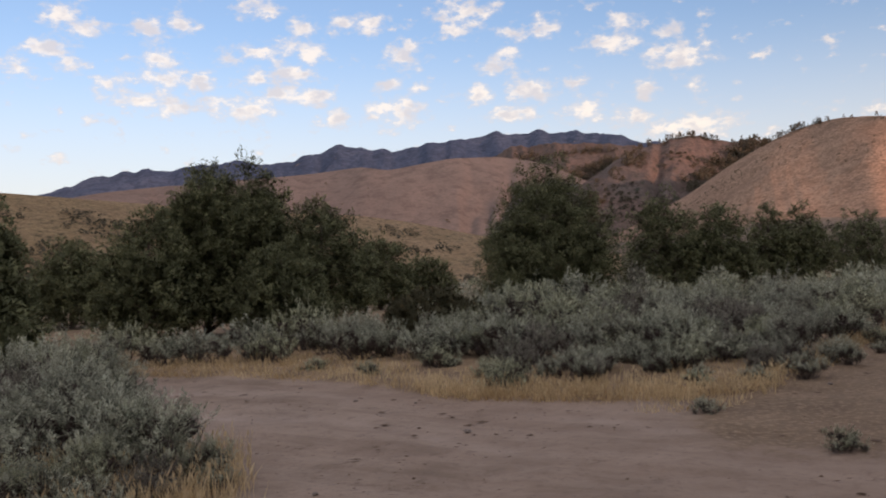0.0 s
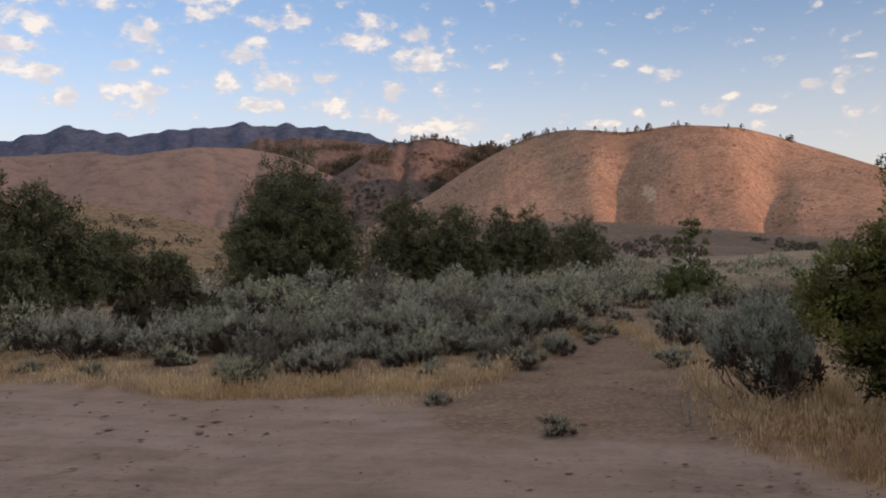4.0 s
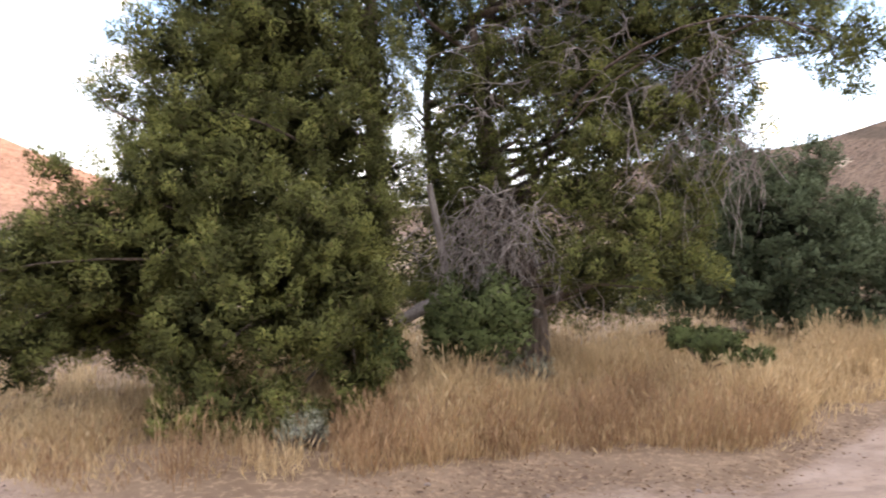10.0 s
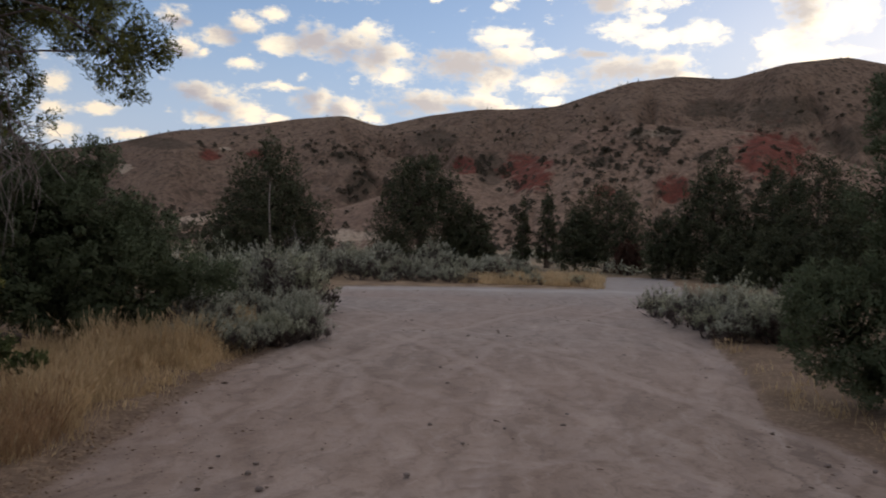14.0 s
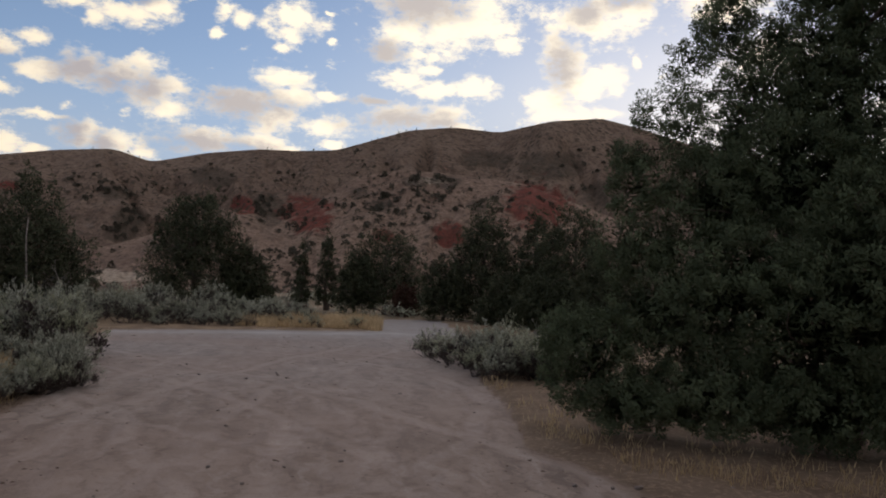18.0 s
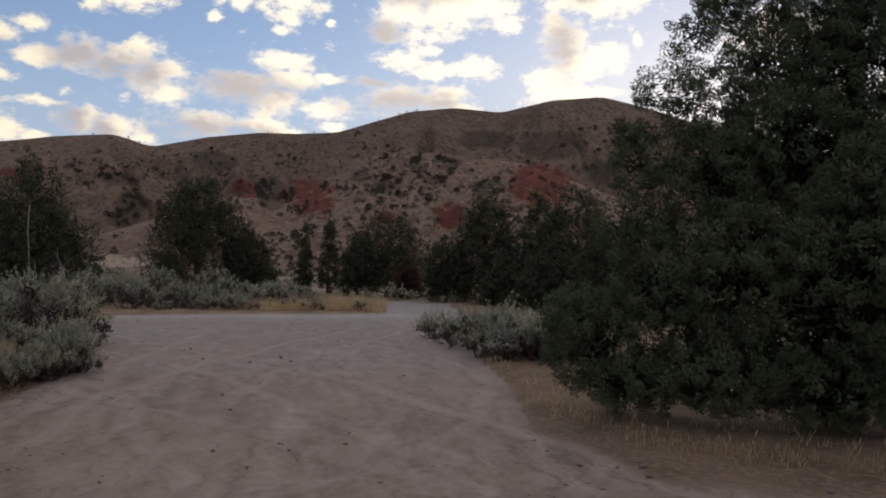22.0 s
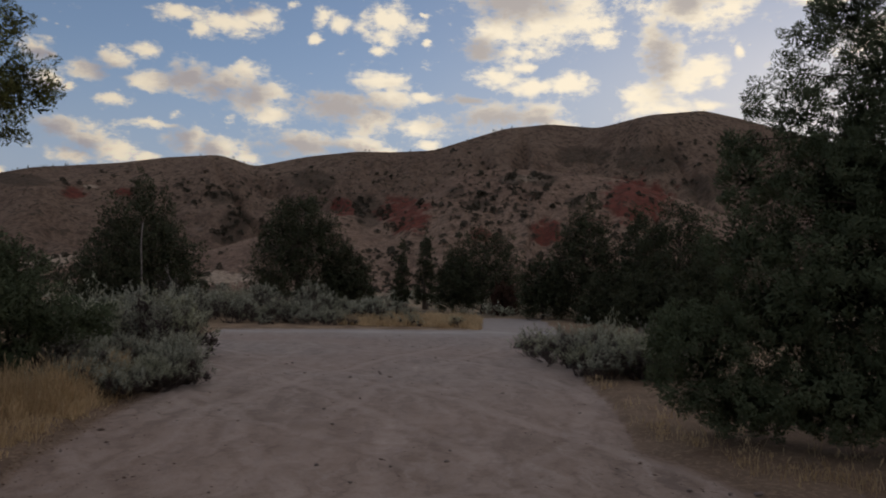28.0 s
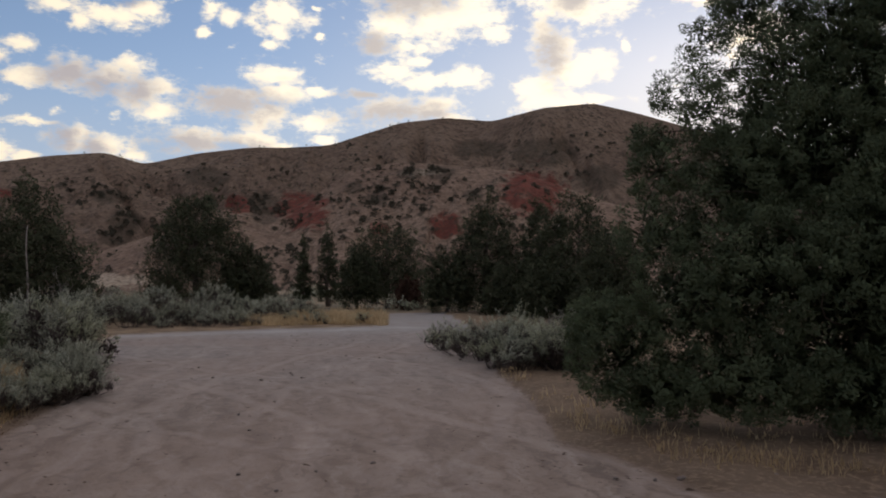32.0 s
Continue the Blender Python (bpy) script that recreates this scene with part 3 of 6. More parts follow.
M_JUNIPER_YOUNG = leaf_material("young_juniper_foliage", (0.06, 0.078, 0.034), (0.21, 0.25, 0.092), (0.19, 0.17, 0.10), 0.3, patch=4.0, inner_shade=0.65)
M_SCRUB = leaf_material("slope_scrub_foliage", (0.08, 0.074, 0.055), (0.135, 0.122, 0.09), (0.14, 0.10, 0.075), 0.2)
M_PINE = leaf_material("pine_needles", (0.09, 0.115, 0.045), (0.19, 0.22, 0.095), (0.22, 0.2, 0.09), 0.4)
M_DEAD = leaf_material("dry_brown_foliage", (0.055, 0.03, 0.022), (0.105, 0.058, 0.04), (0.12, 0.10, 0.05))
M_SAGE = leaf_material("sage_leaves", (0.362, 0.37, 0.284), (0.765, 0.785, 0.61), (0.55, 0.52, 0.36), 0.3, patch=1.3, vary=0.75, inner_shade=0.9, mottle=0.4)
M_SAGE_BLUE = leaf_material("blue_sage_leaves", (0.25, 0.28, 0.225), (0.52, 0.56, 0.455), (0.42, 0.42, 0.3), patch=3.0, inner_shade=0.7)
M_BITTER = leaf_material("dark_shrub_leaves", (0.045, 0.045, 0.025), (0.11, 0.10, 0.06), (0.20, 0.13, 0.06), patch=3.0)
M_GRASS = leaf_material("dry_grass", (0.40, 0.285, 0.155), (0.82, 0.66, 0.41), (0.34, 0.22, 0.14), 0.55, patch=1.0, grain=0.4)
M_STALK = leaf_material("brown_seed_stalks", (0.20, 0.122, 0.072), (0.52, 0.36, 0.205), (0.66, 0.48, 0.3), 0.35, patch=1.2, grain=0.4)
M_LITTER = leaf_material("dry_litter", (0.10, 0.066, 0.045), (0.30, 0.20, 0.13), (0.42, 0.32, 0.2), 0.0, grain=0.4)
M_BARK = bark_material("juniper_bark", (0.05, 0.038, 0.030), (0.17, 0.135, 0.11))
M_GREYWOOD = bark_material("weathered_dead_wood", (0.145, 0.125, 0.112), (0.36, 0.322, 0.292))
M_STEM = bark_material("sage_stems", (0.04, 0.031, 0.028), (0.12, 0.095, 0.082))
M_CLOD = slope_material("dark_crumbs", (0.10, 0.07, 0.05), (0.16, 0.11, 0.085), (0.06, 0.045, 0.035), 30.0, 0.3, coarse=3.0)
M_STONE = slope_material("pale_stone", (0.33, 0.28, 0.25), (0.22, 0.18, 0.155), (0.15, 0.12, 0.10), 20.0, 0.3, coarse=3.0)


# ---------------------------------------------------------------- mesh helpers
rng = np.random.default_rng(7)


def mesh_np(name, verts, faces, mat, attributes=None, smooth=False, facing=None):
    verts, faces = np.asarray(verts, np.float32), np.asarray(faces, np.int32)
    me = bpy.data.meshes.new(name)
    me.vertices.add(len(verts))
    me.vertices.foreach_set("co", verts.ravel())
    n, k = faces.shape
    me.loops.add(n * k)
    me.loops.foreach_set("vertex_index", faces.ravel())
    me.polygons.add(n)
    me.polygons.foreach_set("loop_start", np.arange(0, n * k, k, dtype=np.int32))
    me.polygons.foreach_set("loop_total", np.full(n, k, np.int32))
    if smooth:
        me.polygons.foreach_set("use_smooth", np.ones(n, bool))
    for key, values in (attributes or {}).items():
        a = me.attributes.new(key, "FLOAT", "POINT")
        a.data.foreach_set("value", np.asarray(values, np.float32).ravel())
    if facing is not None:
        a = me.attributes.new("custom_normal", "FLOAT_VECTOR", "POINT")
        a.data.foreach_set("vector", np.asarray(facing, np.float32).ravel())
    me.update(calc_edges=True)
    me.materials.append(mat)
    return me


def part(name, me, parent, label=""):
    ob = new(name, me)
    ob.parent = parent
    return tagged(ob, label) if label else ob


def thing(name, place, label, category, group="", turn=0.0, size=1.0):
    ob = new(name)
    ob.empty_display_size = 0.2
    ob.matrix_basis = pose(*place, 0, 0, turn) @ Matrix.Scale(size, 4)
    return tagged(ob, label, category, group)


def grid_faces(rows, cols, wrap=False):
    i, j = np.meshgrid(np.arange(rows - 1), np.arange(cols if wrap else cols - 1), indexing="ij")
    a = i * cols + j
    b = i * cols + (j + 1) % cols
    return np.stack([a, b, b + cols, a + cols], -1).reshape(-1, 4)


def smooth01(u):
    u = np.clip(u, 0, 1)
    return u * u * (3 - 2 * u)


def value_noise(x, y, seed=0):
    """Smooth lattice noise in -1..1."""
    xi, yi = np.floor(x).astype(np.int64), np.floor(y).astype(np.int64)
    fx, fy = smooth01(x - xi), smooth01(y - yi)

    def h(a, b):
        v = np.sin(a * 127.1 + b * 311.7 + seed * 74.7) * 43758.5453
        return (v - np.floor(v)) * 2 - 1
    top = h(xi, yi) * (1 - fx) + h(xi + 1, yi) * fx
    low = h(xi, yi + 1) * (1 - fx) + h(xi + 1, yi + 1) * fx
    return top * (1 - fy) + low * fy


def fractal(x, y, octaves=4, seed=0, gain=0.5):
    s, a, f = 0, 1.0, 1.0
    for o in range(octaves):
        s = s + a * value_noise(x * f, y * f, seed + o * 13)
        a, f = a * gain, f * 2.03
    return s


def ground_height(x, y):
    """Level where the camera stands, then a slow rise towards the range."""
    u = np.maximum(0.848 * x - 0.530 * y - 4, 0)
    return 0.022 * np.minimum(u, 400) * np.minimum(1, u / 6)


def place(az, r, lift=0.0):
    x, y = bearing(az, r)
    return x, y, float(ground_height(x, y)) + lift


def tubes(paths, sides=5):
    """Tapered tubes: each path is (points n x 3, radii n)."""
    V, F, base = [], [], 0
    ang = np.arange(sides) * 2 * np.pi / sides
    for pts, rad in paths:
        pts, rad = np.asarray(pts, float), np.asarray(rad, float)
        t = np.gradient(pts, axis=0)
        t /= np.linalg.norm(t, axis=1)[:, None] + 1e-9
        ref = np.where(np.abs(t[:, 2:3]) > 0.9, np.array([[1.0, 0, 0]]), np.array([[0, 0, 1.0]]))
        a = np.cross(t, ref)
        a /= np.linalg.norm(a, axis=1)[:, None] + 1e-9
        b = np.cross(t, a)
        ring = pts[:, None] + rad[:, None, None] * (np.cos(ang)[None, :, None] * a[:, None] + np.sin(ang)[None, :, None] * b[:, None])
        V.append(ring.reshape(-1, 3))
        F.append(grid_faces(len(pts), sides, True) + base)
        base += len(pts) * sides
    return np.concatenate(V), np.concatenate(F)


def bent(a, b, n=6, sag=0.1, wob=0.06, r0=0.05, r1=0.01, g=None):
    """A crooked limb from a to b: a few sideways sways, smoothly joined."""
    g = g or rng
    a, b = np.asarray(a, float), np.asarray(b, float)
    n = max(n, 4) + 3
    u = np.linspace(0, 1, n)
    length = np.linalg.norm(b - a)
    p = a + (b - a) * u[:, None]
    p[:, 2] += sag * length * 4 * u * (1 - u)
    for wave in (1, 2, 3):
        p += np.sin(np.pi * wave * u)[:, None] * g.normal(0, wob * length / wave, 3)
    return p, r0 + (r1 - r0) * u ** 0.8


def unit(v):
    return v / (np.linalg.norm(v, axis=1)[:, None] + 1e-9)


def sprigs(c, d, length, width, g, face=None):
    """Kite-shaped sprays of leaves at c, pointing along d; with face they lie about square to it and turn their front that way."""
    n = len(c)
    d = unit(d)
    s = unit(np.cross(d, g.normal(size=(n, 3)) if face is None else face + g.normal(0, 0.28, (n, 3))))
    length, width = length[:, None], width[:, None]
    m = c + d * length * 0.5
    V = np.stack([c, m + s * width, c + d * length, m - s * width], 1)
    if face is not None:
        flip = (np.cross(s, d) * face).sum(1) < 0
        V[flip] = V[flip][:, [0, 3, 2, 1]]
    return V.reshape(-1, 3), np.arange(4 * n).reshape(n, 4)


def shell_points(g, lobes, n, inner=0.25):
    """Points mostly near the surface of a set of ellipsoids (x, y, z, rx, rz); none deep inside a neighbour."""
    L = np.asarray(lobes, float)
    area = (L[:, 3] * (L[:, 3] + L[:, 4])) ** 0.8
    pick = g.choice(len(L), int(n * 1.5), p=area / area.sum())
    d = unit(g.normal(size=(len(pick), 3)))
    rad = np.where(g.random(len(pick)) < inner, g.uniform(0.35, 0.8, len(pick)), g.uniform(0.78, 1.06, len(pick)))
    p = L[pick, :3] + d * rad[:, None] * L[pick][:, [3, 3, 4]]
    q = (p[:, None] - L[None, :, :3]) / L[None][:, :, [3, 3, 4]]
    deep = (np.linalg.norm(q, axis=2) < 0.55).any(1)
    p, d = p[~deep][:n], d[~deep][:n]
    return p, d


# ---------------------------------------------------------------- the ground
# how far the bare dirt reaches: compass degrees, metres
ROAD_EDGE = [(-180, 8), (-60, 12), (-30, 15), (-21, 15.4), (-6, 12.0), (0, 10.4), (8, 9.8), (15, 9.7), (20, 10.4), (24, 13.5), (27, 17), (29.5, 17), (32, 13), (34, 9.5),
             (37, 7.0), (48, 5.6), (59, 5.4), (70, 5.9), (81, 6.5), (92, 6.9), (97, 8.8), (101.5, 11), (106, 14), (108.5, 26), (110, 29.4), (118, 30.6), (126, 31.0), (127.5, 44),
             (131, 44), (134, 16), (137, 10), (146, 8), (158, 8), (180, 8)]


def road_edge(az):
    t = np.array(ROAD_EDGE, float)
    return np.interp((az + 180) % 360 - 180, t[:, 0], t[:, 1])


def build_ground():
    az = np.arange(0, 360, 0.5)
    r = np.concatenate([[0.02], np.geomspace(0.6, 60, 250), np.geomspace(62, 4800, 70)])
    R, A = np.meshgrid(r, np.radians(az), indexing="ij")
    x, y = R * np.sin(A) + 0.6, R * np.cos(A) - 0.4
    R, A = np.hypot(x, y), np.arctan2(x, y)
    z = ground_height(x, y)
    edge = road_edge(np.degrees(A))
    d = edge - R
    road = smooth01(d / 1.4 + 0.5)
    deg = (np.degrees(A) + 180) % 360 - 180
    worn = smooth01((deg - 12) / 8) * smooth01((52 - deg) / 6) * smooth01((R - 6.3) / 2.2)
    worn = worn * smooth01(d / 3 + 1.2)
    # trampled brown shoulder along the verges
    band = smooth01(1.25 - np.abs(d + 0.1) / 1.5) * smooth01((deg - 40) / 12) * smooth01((R - 3) / 2) * smooth01((26 - R) / 8)
    worn = np.maximum(worn, 0.85 * band)
    worn = np.maximum(worn, 0.9 * smooth01((deg - 130) / 4) * smooth01((172 - deg) / 5) * smooth01(d / 2 + 4.5) * smooth01((1.6 - d) / 3.0))
    near = smooth01(1 - (R - 30) / 60)
    z = z + near * (0.02 * fractal(x * 0.8, y * 0.8, 3, 3) + 0.008 * fractal(x * 4, y * 4, 2, 9) * smooth01(R / 2))
    z = z + near * 0.06 * (1 - road)
    # wheel tracks: two bends that run off to the junction
    rut = np.zeros_like(x)
    u, v = 0.848 * x - 0.530 * y, 0.530 * x + 0.848 * y
    for i in range(9):
        off, bend, phase = -4.6 + 1.1 * i, math.sin(i * 2.3) * 0.006, i * 1.7
        line = off + 0.5 * np.sin(u * 0.2 + phase) + bend * u * u
        tread = 0.65 + 0.35 * np.sign(np.sin(u * 24 + v * 9))
        rut = np.maximum(rut, (0.55 + 0.45 * math.sin(i * 5.1)) * np.exp(-((v - line) / 0.11) ** 2) * tread * smooth01((u - 1) / 4) * smooth01((36 - u) / 6))
    for rad in (9.2, 10.9):
        q = np.hypot(x + 6, y - 1) + 0.3 * np.sin(A * 5)
        rut = np.maximum(rut, 0.8 * np.exp(-((q - rad) / 0.2) ** 2) * (y > -2))
    for az0, r0, radii in ((140, 9.5, (5.2, 6.7, 8.3)), (92, 13, (6.2, 7.8)), (170, 16, (11.5, 13.1, 15.0))):
        cx, cy = bearing(az0, r0)
        q = np.hypot(x - cx, y - cy) + 0.15 * np.sin(A * 9)
        tread = 0.7 + 0.3 * np.sign(np.sin(np.arctan2(y - cy, x - cx) * 140))
        for rad in radii:
            rut = np.maximum(rut, 0.4 * np.exp(-((q - rad) / 0.13) ** 2) * tread)
    rut *= road * smooth01(0.5 + 1.0 * fractal(x * 0.3, y * 0.3, 3, 21))
    z = z - 0.025 * rut
    # the raised pale lip where the track meets the crossing road
    lip = np.exp(-((u - 27.7 - 0.21 * (6.5 - v)) / 0.24) ** 2) * road * smooth01((9 - v) / 2) * smooth01((v + 9) / 2)
    z = z + 0.06 * lip
    z[0] = z[1].mean()
    far = smooth01((R - 26) / 30)
    me = mesh_np("ground", np.stack([x, y, z], -1).reshape(-1, 3), grid_faces(len(r), len(az), True), M_GROUND,
                 {"road": road, "rut": rut, "far": far, "worn": worn, "crossing": smooth01((u - 25) / 5) * road, "lip": lip}, smooth=True)
    tagged(new("ground", me), "dry pinkish dirt road and sandy ground with straw-coloured grass verges", "ground", kind="structure")


build_ground()


# ---------------------------------------------------------------- hills
def ridge(crest, az):
    t = np.array(crest, float)
    e = np.interp(az, t[:, 0], t[:, 1])
    w = np.exp(-0.5 * (np.arange(-12, 13) / 2.6) ** 2)
    return np.convolve(np.pad(e, 12, mode="edge"), w / w.sum(), "valid")


def build_hill(name, label, mat, crest, rc, rb, back, step=0.12, rows=110, gully=0.10, freq=0.35, rough=0.05, seed=1, power=1.25, fan=0.0, red=None, jag=0.0, valleys=(), pale=None, slant=0.8, spur=1.0, crisp=1.0, brush=None):
    """A hill whose crest stands at the given heights (compass degrees, degrees up) at about rc metres, with gullies down its face."""
    az = np.arange(crest[0][0], crest[-1][0] + step, step)
    el = ridge(crest, az)
    el = el + jag * fractal(az * 1.3, az * 0 + seed, 4, seed)
    A = np.radians(az)[None]
    rcv = rc * (1 + 0.10 * fractal(az * 0.06, az * 0, 3, seed + 5))[None]
    top = (rcv * np.tan(np.radians(el))[None] + 1.6)
    s = np.concatenate([np.linspace(0, 1, rows) ** 0.9, 1 + np.linspace(0.02, 1, rows // 3)])[:, None]
    R = np.where(s <= 1, rb + (rcv - rb) * s, rcv + (back - rcv) * (s - 1))
    x, y = R * np.sin(A), R * np.cos(A)
    g0 = ground_height(x, y)
    u = np.clip(s, 0, 1)
    prof = (1 - fan) * u ** power * (1 + 0.25 * np.sin(np.pi * u)) + fan * u
    prof = np.where(s <= 1, prof, np.cos(np.clip(s - 1, 0, 1) * np.pi / 2) ** 0.8)
    azg = np.broadcast_to(az[None], R.shape)
    wander = 0.5 * fractal(azg * 0.3, u * 1.6, 3, seed + 2) + slant * u * (1 + fractal(azg * 0.07, azg * 0, 2, seed + 6))
    q = azg * freq + wander
    ridged = 1 - np.abs(value_noise(q, u * 0.35, seed)) * 1.6
    fine = 1 - np.abs(value_noise(q * 2.7 + 5 + 0.3 * fractal(azg * 0.8, u * 3, 2, seed), u * 0.8, seed + 3)) * 1.7
    tiny = 1 - np.abs(value_noise(q * 7.3 + 9 + 0.4 * fractal(azg * 1.7, u * 5, 2, seed), u * 1.7, seed + 4)) * 1.7
    bell = np.where(s <= 1, np.clip(3.2 * u * (1 - u), 0, 1) ** 0.8, 0)
    cut = spur * smooth01(np.clip(ridged, 0, 1))
    for va, vw, vd in valleys:
        cut = cut + vd * np.exp(-((azg + 0.7 * fractal(azg * 0 + va, u * 2.5, 3, seed) + 0.8 * (u - 0.5) - va) / (vw * (0.5 + u))) ** 2)
    # the face climbs evenly in the angle at which it is seen from the road, so that its crest is its skyline
    foot = np.arctan2(ground_height(rb * np.sin(A), rb * np.cos(A)) - 1.6, rb)
    rise = foot + (np.arctan2(top - 1.6, rcv) - foot) * prof
    z = np.where(s <= 1, 1.6 + R * np.tan(rise), g0 + (top - g0) * prof)
    z = z - bell * (top - g0) * gully * (cut + crisp * (0.2 * np.clip(fine, 0, 1) + 0.07 * np.clip(tiny, 0, 1)))
    z = z + bell * (top - g0) * rough * fractal(x / rc * 16, y / rc * 16, 5, seed + 8)
    z = np.maximum(z, g0 - 0.5)
    z[0] -= 2
    attrs = {"gully": smooth01(cut * 1.4) * bell}
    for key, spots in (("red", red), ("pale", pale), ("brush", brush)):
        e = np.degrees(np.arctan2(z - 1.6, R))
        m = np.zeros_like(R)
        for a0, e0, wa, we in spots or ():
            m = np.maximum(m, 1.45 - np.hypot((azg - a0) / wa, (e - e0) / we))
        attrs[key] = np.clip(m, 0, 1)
    me = mesh_np(name, np.stack([x, y, z], -1).reshape(-1, 3), grid_faces(*R.shape)[:, ::-1], mat, attrs, smooth=True)
    ob = tagged(new(name, me), label, "hill", kind="structure")
    return ob, az, R, z


build_hill("backdrop_far_ridge", "distant forested mountain ridge, its colours blued for haze", M_FAR,
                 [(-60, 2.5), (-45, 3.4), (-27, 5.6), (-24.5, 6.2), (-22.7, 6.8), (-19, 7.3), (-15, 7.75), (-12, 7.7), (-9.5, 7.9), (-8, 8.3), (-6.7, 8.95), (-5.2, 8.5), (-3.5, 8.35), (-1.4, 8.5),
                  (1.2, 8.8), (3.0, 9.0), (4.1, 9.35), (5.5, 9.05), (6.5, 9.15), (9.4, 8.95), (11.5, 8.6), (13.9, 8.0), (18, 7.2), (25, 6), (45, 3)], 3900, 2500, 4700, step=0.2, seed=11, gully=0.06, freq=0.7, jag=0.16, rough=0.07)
RED_ROCK = build_hill("hill_red_rock", "hazy reddish rocky mountainside below the far ridge", M_ROCKY,
           [(0, 5.5), (3, 7.4), (5, 8.2), (8, 8.3), (10, 8.2), (13, 7.8), (17, 7.0), (24, 5)], 2300, 1500, 3000, seed=17, gully=0.14, freq=0.9, jag=0.12, rough=0.10)
TAN = build_hill("hill_tan", "smooth tan rounded grass hills in evening light", M_TAN,
           [(-60, 2.0), (-40, 3.4), (-26, 5.2), (-22, 5.9), (-18, 6.3), (-15.5, 6.35), (-13.6, 6.6), (-9, 6.9), (-5.3, 7.3), (-3.5, 7.0), (-1, 7.4), (0.9, 7.65), (4, 7.6), (6.3, 7.2), (8, 6.6), (10, 5.6), (14, 4.2), (22, 2.4)],
           1700, 1100, 2400, seed=23, gully=0.07, freq=0.28, fan=0.35, rough=0.012, crisp=0.3)
ROCKY = build_hill("hill_rocky", "rocky brown hill dotted with dark juniper trees", M_ROCKY,
           [(5, 2.0), (8, 4.4), (10, 5.7), (12, 6.9), (13.1, 7.4), (15, 7.8), (16.6, 8.15), (17.6, 8.05), (18.5, 7.7), (20.6, 7.4), (23, 6.9), (27, 5.5), (33, 3)], 1300, 820, 1900, seed=31, gully=0.11, freq=0.5, jag=0.14, rough=0.08, fan=0.2)
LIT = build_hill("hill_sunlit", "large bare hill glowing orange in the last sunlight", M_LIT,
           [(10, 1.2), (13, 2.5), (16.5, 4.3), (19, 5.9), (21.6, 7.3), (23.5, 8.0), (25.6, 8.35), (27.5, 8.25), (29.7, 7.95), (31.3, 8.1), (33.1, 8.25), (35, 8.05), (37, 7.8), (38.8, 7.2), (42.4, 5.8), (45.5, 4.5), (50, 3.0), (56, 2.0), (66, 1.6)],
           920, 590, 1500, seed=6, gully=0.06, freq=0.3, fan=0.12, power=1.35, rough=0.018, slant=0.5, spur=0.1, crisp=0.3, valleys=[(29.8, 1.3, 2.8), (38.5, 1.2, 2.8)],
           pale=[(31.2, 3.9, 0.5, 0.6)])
# Added rise: its top stands where the valley's shade meets the sunlit hill.
BENCH = build_hill("hill_shade_bench", "low brown rise with dark bushes, added for the shaded plain below the sunlit hill", M_BENCH,
           [(4, 0.4), (12, 1.4), (20, 2.2), (24, 2.35), (29, 2.0), (34, 1.5), (40, 0.75), (45, 0.2), (52, -0.1)], 420, 190, 585, step=0.25, rows=60, seed=45, gully=0.10, freq=0.3, fan=0.5, rough=0.05)
OLIVE = build_hill("hill_olive", "low olive-brown hillside dotted with small scrub", M_OLIVE,
           [(-100, 4), (-60, 5.6), (-45, 6.3), (-33, 6.2), (-27.8, 5.9), (-22, 5.4), (-18, 5.0), (-12, 4.5), (-5.5, 4.0), (-2, 3.4), (1.8, 2.5), (6, 1.5), (12, 0.6)],
           200, 105, 330, step=0.25, seed=41, gully=0.08, freq=0.12, fan=0.3, rough=0.03)
# Crest below about 92 degrees is unseen, made up to shade the valley.
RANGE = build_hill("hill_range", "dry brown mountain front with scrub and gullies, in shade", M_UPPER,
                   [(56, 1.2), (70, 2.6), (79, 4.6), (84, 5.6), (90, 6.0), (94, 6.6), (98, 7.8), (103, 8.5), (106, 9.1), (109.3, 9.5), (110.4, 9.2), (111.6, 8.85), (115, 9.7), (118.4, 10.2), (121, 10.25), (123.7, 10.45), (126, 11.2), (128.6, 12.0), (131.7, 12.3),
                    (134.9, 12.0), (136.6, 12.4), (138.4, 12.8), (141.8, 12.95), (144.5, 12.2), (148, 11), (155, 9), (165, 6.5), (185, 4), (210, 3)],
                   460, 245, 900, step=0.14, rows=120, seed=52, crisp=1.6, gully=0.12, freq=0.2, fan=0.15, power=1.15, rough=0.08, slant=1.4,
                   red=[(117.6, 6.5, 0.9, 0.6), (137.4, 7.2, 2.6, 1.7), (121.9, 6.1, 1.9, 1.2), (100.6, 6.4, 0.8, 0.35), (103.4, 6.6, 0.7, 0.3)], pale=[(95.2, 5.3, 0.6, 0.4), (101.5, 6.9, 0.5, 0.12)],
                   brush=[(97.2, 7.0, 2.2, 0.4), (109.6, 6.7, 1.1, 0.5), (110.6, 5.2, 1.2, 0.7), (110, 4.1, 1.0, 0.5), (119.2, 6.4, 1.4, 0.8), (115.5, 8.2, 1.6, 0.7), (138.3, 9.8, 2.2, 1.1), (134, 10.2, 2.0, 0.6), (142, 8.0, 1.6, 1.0)])
